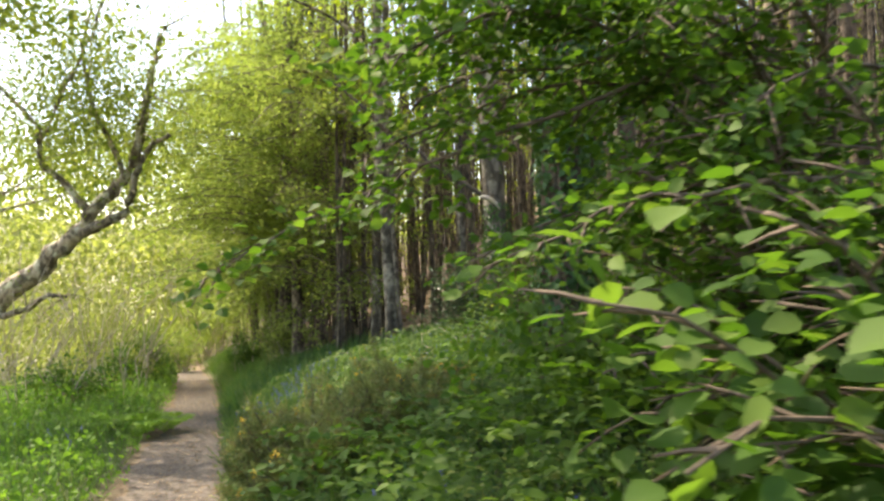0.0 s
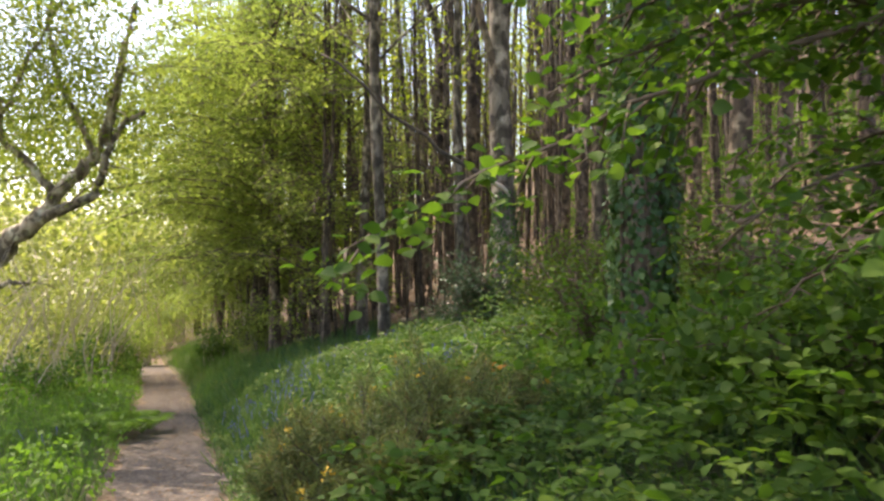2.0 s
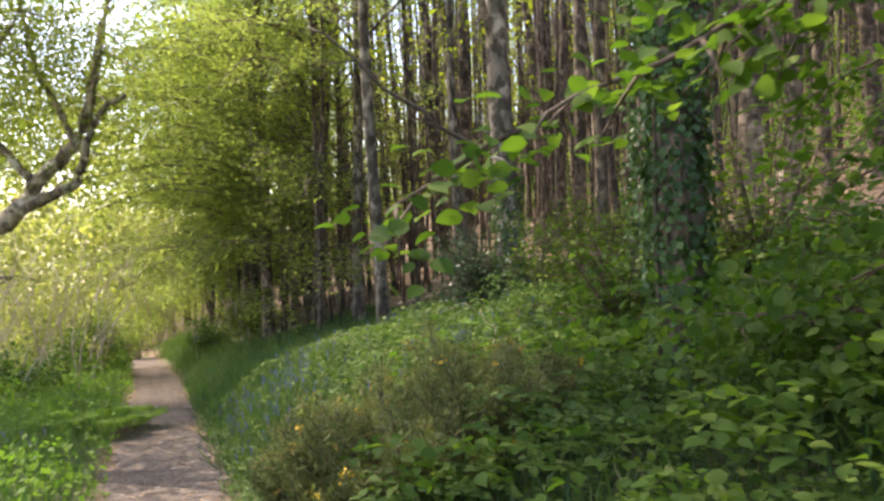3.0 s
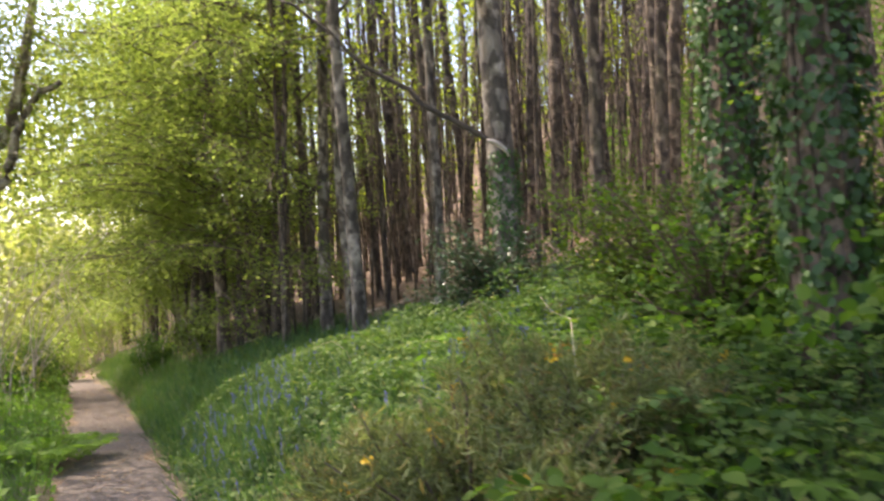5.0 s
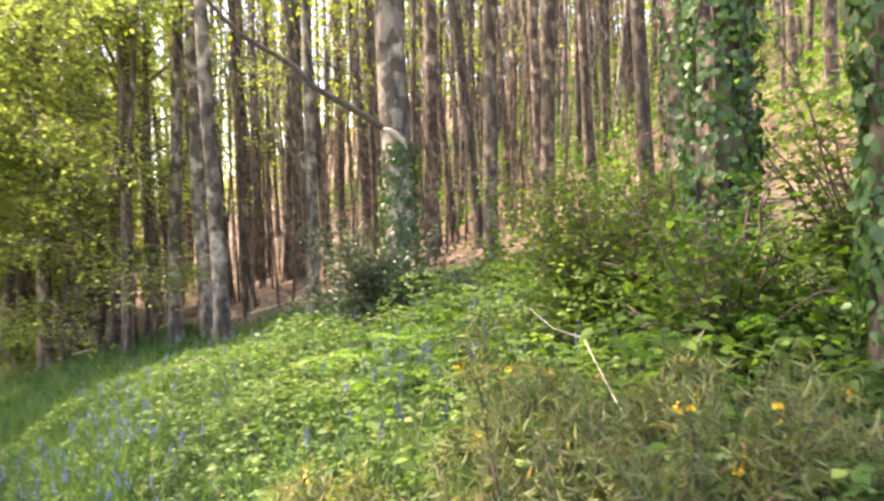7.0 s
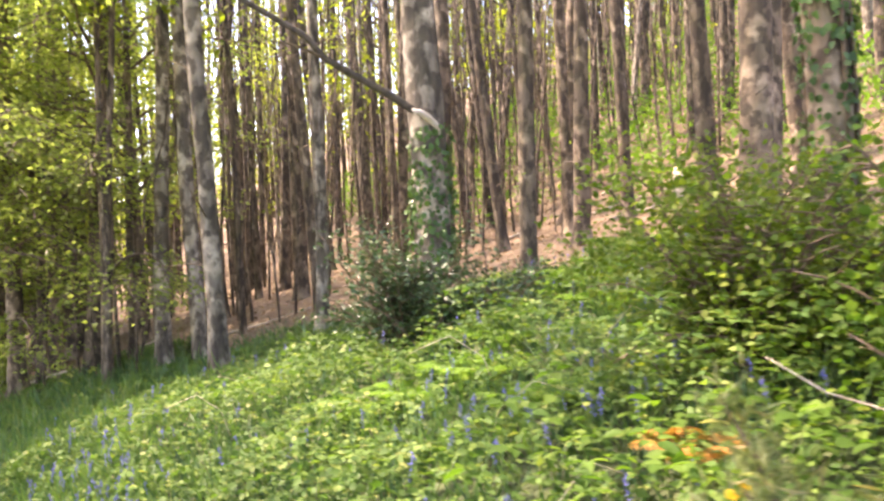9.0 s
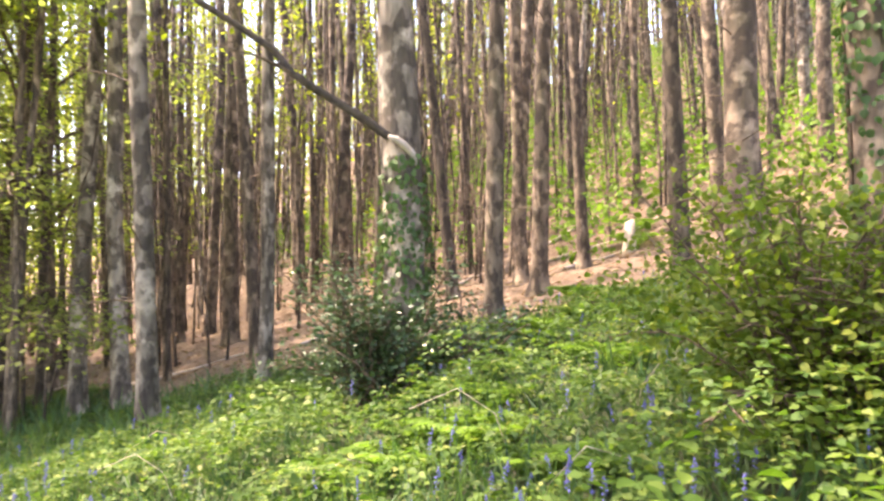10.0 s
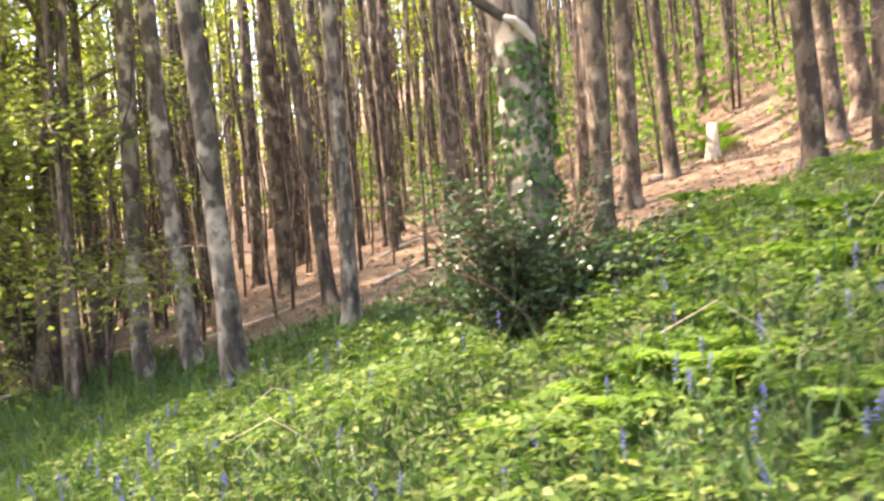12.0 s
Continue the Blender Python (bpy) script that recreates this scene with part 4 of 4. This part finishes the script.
stuff("leaf_litter", leaves(np.column_stack([p, height(p[:, 0], p[:, 1]) + rng.uniform(0, .02, n)]), rng.normal(size=(n, 3)) * [1, 1, .2], np.array([0, 0, 1]) + rng.normal(size=(n, 3)) * .3,
                            rng.uniform(.04, .09, n), .7, DIAMOND), M_LITTER, "brown dead leaves strewn over the woodland floor", "leaf litter")
p = scatter(3500, -9, 1, 1, 26, lambda x, y: np.clip(1.1 - np.abs(x - path_mid(y)) / .6, 0, 1))
n = len(p)
stuff("path_litter", leaves(np.column_stack([p, height(p[:, 0], p[:, 1]) + .016]), rng.normal(size=(n, 3)) * [1, 1, .1], np.array([0, 0, 1]) + rng.normal(size=(n, 3)) * .15,
                            rng.uniform(.02, .05, n), .6, DIAMOND), M_LITTER, "dead leaf scraps trodden into the footpath", "leaf litter")


# ferns
def fern(place, n, L, mat, label, group="ferns"):
    ob = thing("fern", place, label, "fern", group)
    for i in range(n):
        a = 2 * np.pi * i / n + rng.normal() * .2
        out = np.array([math.cos(a), math.sin(a), 0])
        t = np.linspace(0, 1, 15)
        rib = out[None] * (t * L * .8)[:, None] + np.array([0, 0, 1])[None] * (L * (1.1 * t - .75 * t * t))[:, None]
        side = np.cross(out, [0, 0, 1])
        w = L * .28 * np.sin(np.pi * np.clip(t * .9 + .1, 0, 1)) ** .8
        pos = np.concatenate([rib[2:], rib[2:]])
        al = np.concatenate([side + out * .35 + 0 * rib[2:], -side + out * .35 + 0 * rib[2:]]) - [0, 0, .15]
        lv = leaves(pos, al, np.tile([0, 0, 1.0], (len(pos), 1)) + rng.normal(size=(len(pos), 3)) * .1, np.concatenate([w[2:], w[2:]]) + .02, .3, DIAMOND)
        part("frond", mesh_of("frond", *join([lv, tube(rib[::2], np.linspace(.006, .002, 8), 3)]), mat), ob)
    return ob


f0 = fern(at(-5.0, 12.9), 11, .62, M_FERN, "bright green fern in sun at the edge of the path")
extra = [(rng.uniform(-1.2, 3.2), rng.uniform(10.2, 14.6), rng.uniform(.35, .62)) for _ in range(30)]
for x, y, s in (*extra, (-4.9, 13.5, .9), (-5.3, 12.4, .8), (-.6, 11.4, .7), (.6, 11.9, .75), (1.6, 12.6, .7), (.9, 13.2, .6), (2.3, 14.6, .7), (5.6, 17.8, .9), (6.2, 18.4, .8), (-1.2, 11.9, .55), (1.5, 11.3, .7), (2.2, 11.8, .7)):
    copy_thing(f0, pose(*at(x, y), 0, 0, rng.uniform(0, 360)) @ Matrix.Diagonal((s, s, s, 1)))
fern(at(-.75, 9.18, .15), 7, .24, M_BRACKEN, "dead orange-brown bracken fronds on the bank", "dead bracken")
fern(at(-1.95, 8.3, .24), 3, .17, M_BRACKEN, "dead orange-brown bracken fronds by the gorse", "dead bracken")


# bluebells
def bluebell():
    ob = thing("bluebell", (0, 0, 0), "violet-blue bluebell with a nodding flower spike", "flower", "bluebells on the bank")
    line = bend((0, 0, 0), (.04, 0, .25), 6, 0, .004)
    part("stem", mesh_of("stem", *tube(line, np.linspace(.004, .002, 6), 4), M_GRASS), ob)
    n = 30
    u = rng.uniform(.55, 1, n)
    pos = np.stack([np.interp(u, np.linspace(0, 1, 6), line[:, i]) for i in range(3)], -1)
    part("blossom", mesh_of("blossom", *leaves(pos, rng.normal(size=(n, 3)) * [1, 1, .3] - [0, 0, .6], rng.normal(size=(n, 3)), rng.uniform(.012, .024, n), .6, DIAMOND), M_BLUE), ob, "hanging blue bells")
    part("leaf", mesh_of("leaf", *leaves(np.zeros((4, 3)), np.array([[1, 0, 1.2], [-1, .3, 1.4], [.2, 1, 1.3], [0, -1, 1.1]]), rng.normal(size=(4, 3)), rng.uniform(.14, .22, 4), .06, BLADE), M_GRASS), ob)
    return ob


bb = bluebell()
spots = []
for cx, cy, sp, k in ((-2.95, 11.6, .45, 70), (-2.8, 12.6, .4, 50), (-2.6, 10.4, .35, 30), (-2.5, 13.9, .6, 26), (-.75, 9.9, .5, 26), (-1.2, 9.4, .35, 14), (-.5, 10.6, .5, 18), (-1.0, 10.9, .7, 20), (.4, 12.3, .8, 20), (-2.0, 5.9, .3, 4), (-.4, 4.6, .6, 8), (-5.2, 10.5, .6, 12), (1.8, 13.4, .7, 12)):
    spots += [(cx + rng.normal() * sp, cy + rng.normal() * sp) for _ in range(k)]
for i, (x, y) in enumerate(spots):
    if abs(x - float(path_mid(y))) < .62:
        continue
    s = rng.uniform(.55, .85)
    m = pose(*at(x, y, .12), rng.normal() * 8, rng.normal() * 8, rng.uniform(0, 360)) @ Matrix.Diagonal((s, s, s, 1))
    if i:
        copy_thing(bb, m)
    else:
        bb.matrix_basis = m


# ---- loose wood ----
def stick(name, pts, r0, r1, mat, label, category):
    p = np.array(pts, float)
    c = p[0].copy()
    ob = new(name, mesh_of(name, *tube(p - c, np.linspace(r0, r1, len(p)), 6, .05), mat, True))
    ob.location = c
    return tagged(ob, label, category)


stick("bent_dead_stem", [(-0.98, 7.57, -0.13), (-1.01, 7.69, 0.27), (-0.95, 7.96, 0.36), (-0.86, 8.33, 0.52), (-0.92, 8.46, 0.55), (-0.93, 8.63, 0.61)], .0028, .0015, M_DEADWOOD, "pale bent dead stem leaning in the undergrowth", "dead stem")
for x, y, dx, hgt in ((-1.1, 10.1, .5, .35), (-.6, 11.0, -.5, .4), (-1.6, 11.4, .6, .38), (-.2, 10.7, .45, .42), (-1.9, 12.3, -.4, .35), (-1.3, 9.2, .4, .4), (.5, 11.6, .5, .4), (-2.2, 13.2, .5, .36)):
    g = at(x, y)
    stick("dead_stalk", [g, (x + dx * .2, y, g[2] + hgt * .7), (x + dx * .55, y + .03, g[2] + hgt), (x + dx, y + .05, g[2] + hgt * .8)], .0035, .0018, M_DEADWOOD, "thin pale arching dead stalk in the undergrowth", "dead stem")
for x, y, L, a in ((4.6, 17.4, 1.6, 20), (5.6, 18.6, 2.2, -12), (3.6, 19.6, 1.4, 40), (6.4, 20.2, 1.8, 5), (.8, 18.2, 1.2, 30), (-1.0, 18.9, 1.5, -20), (-3.5, 20.6, 2.2, 15), (2.2, 20.8, 1.7, 10)):
    a = radians(a)
    q = [(x + math.cos(a) * L * t, y + math.sin(a) * L * t) for t in (-.5, -.2, .1, .5)]
    stick("fallen_branch", [at(u, v, .03) for u, v in q], .03, .012, M_DEADWOOD, "fallen dry branch lying on dead leaves", "branch")


def stump(x, y):
    ob = thing("tree_stump", at(x, y), "short broken pale tree stump on the woodland floor", "stump")
    part("wood", mesh_of("wood", *tube([(0, 0, -.1), (0, 0, .05), (.01, 0, .25), (.02, 0, .5)], [.16, .11, .085, .075], 10, .08), M_DEADWOOD, True), ob)


stump(5.3, 17.5)


# ---- sunny side: bushes and bare saplings beyond the path ----
def sunny_bush(x, y, w, h, n, mat, label):
    ob = thing("sunny_bush", at(x, y), label, "shrub", "bushes on the sunny side")
    for i in range(9):
        a = rng.uniform(0, 2 * np.pi)
        e = (math.cos(a) * w * rng.uniform(.3, .9), math.sin(a) * w * rng.uniform(.3, .9), h * rng.uniform(.7, 1.1))
        part("stem", mesh_of("stem", *tube(bend((rng.normal() * .1, rng.normal() * .1, -.1), e, 7, .1, .06), np.linspace(.025, .006, 7), 5), M_DEADWOOD, True), ob)
    part("foliage", mesh_of("foliage", *cloud(int(n * 1.3), (0, 0, h * .5), (w, w, h * .6), .08, hollow=.2), mat), ob)


# M_PALE bushes carry the sun glare in their leaf colour
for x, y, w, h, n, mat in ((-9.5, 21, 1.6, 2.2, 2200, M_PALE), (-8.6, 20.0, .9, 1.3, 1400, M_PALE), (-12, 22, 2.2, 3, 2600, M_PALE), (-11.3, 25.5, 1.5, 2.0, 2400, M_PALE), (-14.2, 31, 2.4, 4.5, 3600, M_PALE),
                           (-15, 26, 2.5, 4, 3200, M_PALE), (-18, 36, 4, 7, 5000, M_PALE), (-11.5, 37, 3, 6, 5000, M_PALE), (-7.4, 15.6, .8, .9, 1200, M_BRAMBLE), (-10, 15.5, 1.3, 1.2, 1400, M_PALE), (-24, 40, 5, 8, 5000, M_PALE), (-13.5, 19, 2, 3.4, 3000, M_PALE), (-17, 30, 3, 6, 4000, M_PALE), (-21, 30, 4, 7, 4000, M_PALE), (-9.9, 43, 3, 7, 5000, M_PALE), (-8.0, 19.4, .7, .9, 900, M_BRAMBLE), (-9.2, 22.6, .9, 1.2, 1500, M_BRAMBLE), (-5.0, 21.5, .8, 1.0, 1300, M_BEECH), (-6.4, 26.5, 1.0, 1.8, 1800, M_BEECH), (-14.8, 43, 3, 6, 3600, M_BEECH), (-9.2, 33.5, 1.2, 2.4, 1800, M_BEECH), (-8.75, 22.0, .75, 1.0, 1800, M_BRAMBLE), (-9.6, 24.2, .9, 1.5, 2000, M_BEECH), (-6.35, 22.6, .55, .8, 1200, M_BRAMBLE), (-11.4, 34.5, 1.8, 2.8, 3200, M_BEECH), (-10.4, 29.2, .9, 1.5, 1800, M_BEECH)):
    sunny_bush(x, y, w, h, n, mat, "leafy bush on the sunny side beyond the footpath")
for k in range(48):
    x, y = -8.6 + rng.normal() * 1.3, 18.5 + rng.normal() * 2.2
    x = min(x, float(path_mid(y)) - 1.1)
    b = at(x, y, -.05)
    stick("bare_sapling", [b, (b[0] + rng.normal() * .15, b[1], b[2] + .8), (b[0] + .3 + rng.normal() * .3, b[1], b[2] + 1.7), (b[0] + .6 + rng.normal() * .5, b[1], b[2] + rng.uniform(2.2, 3.2))], .015, .004, M_DEADWOOD, "thin bare pale sapling in the sun", "sapling")
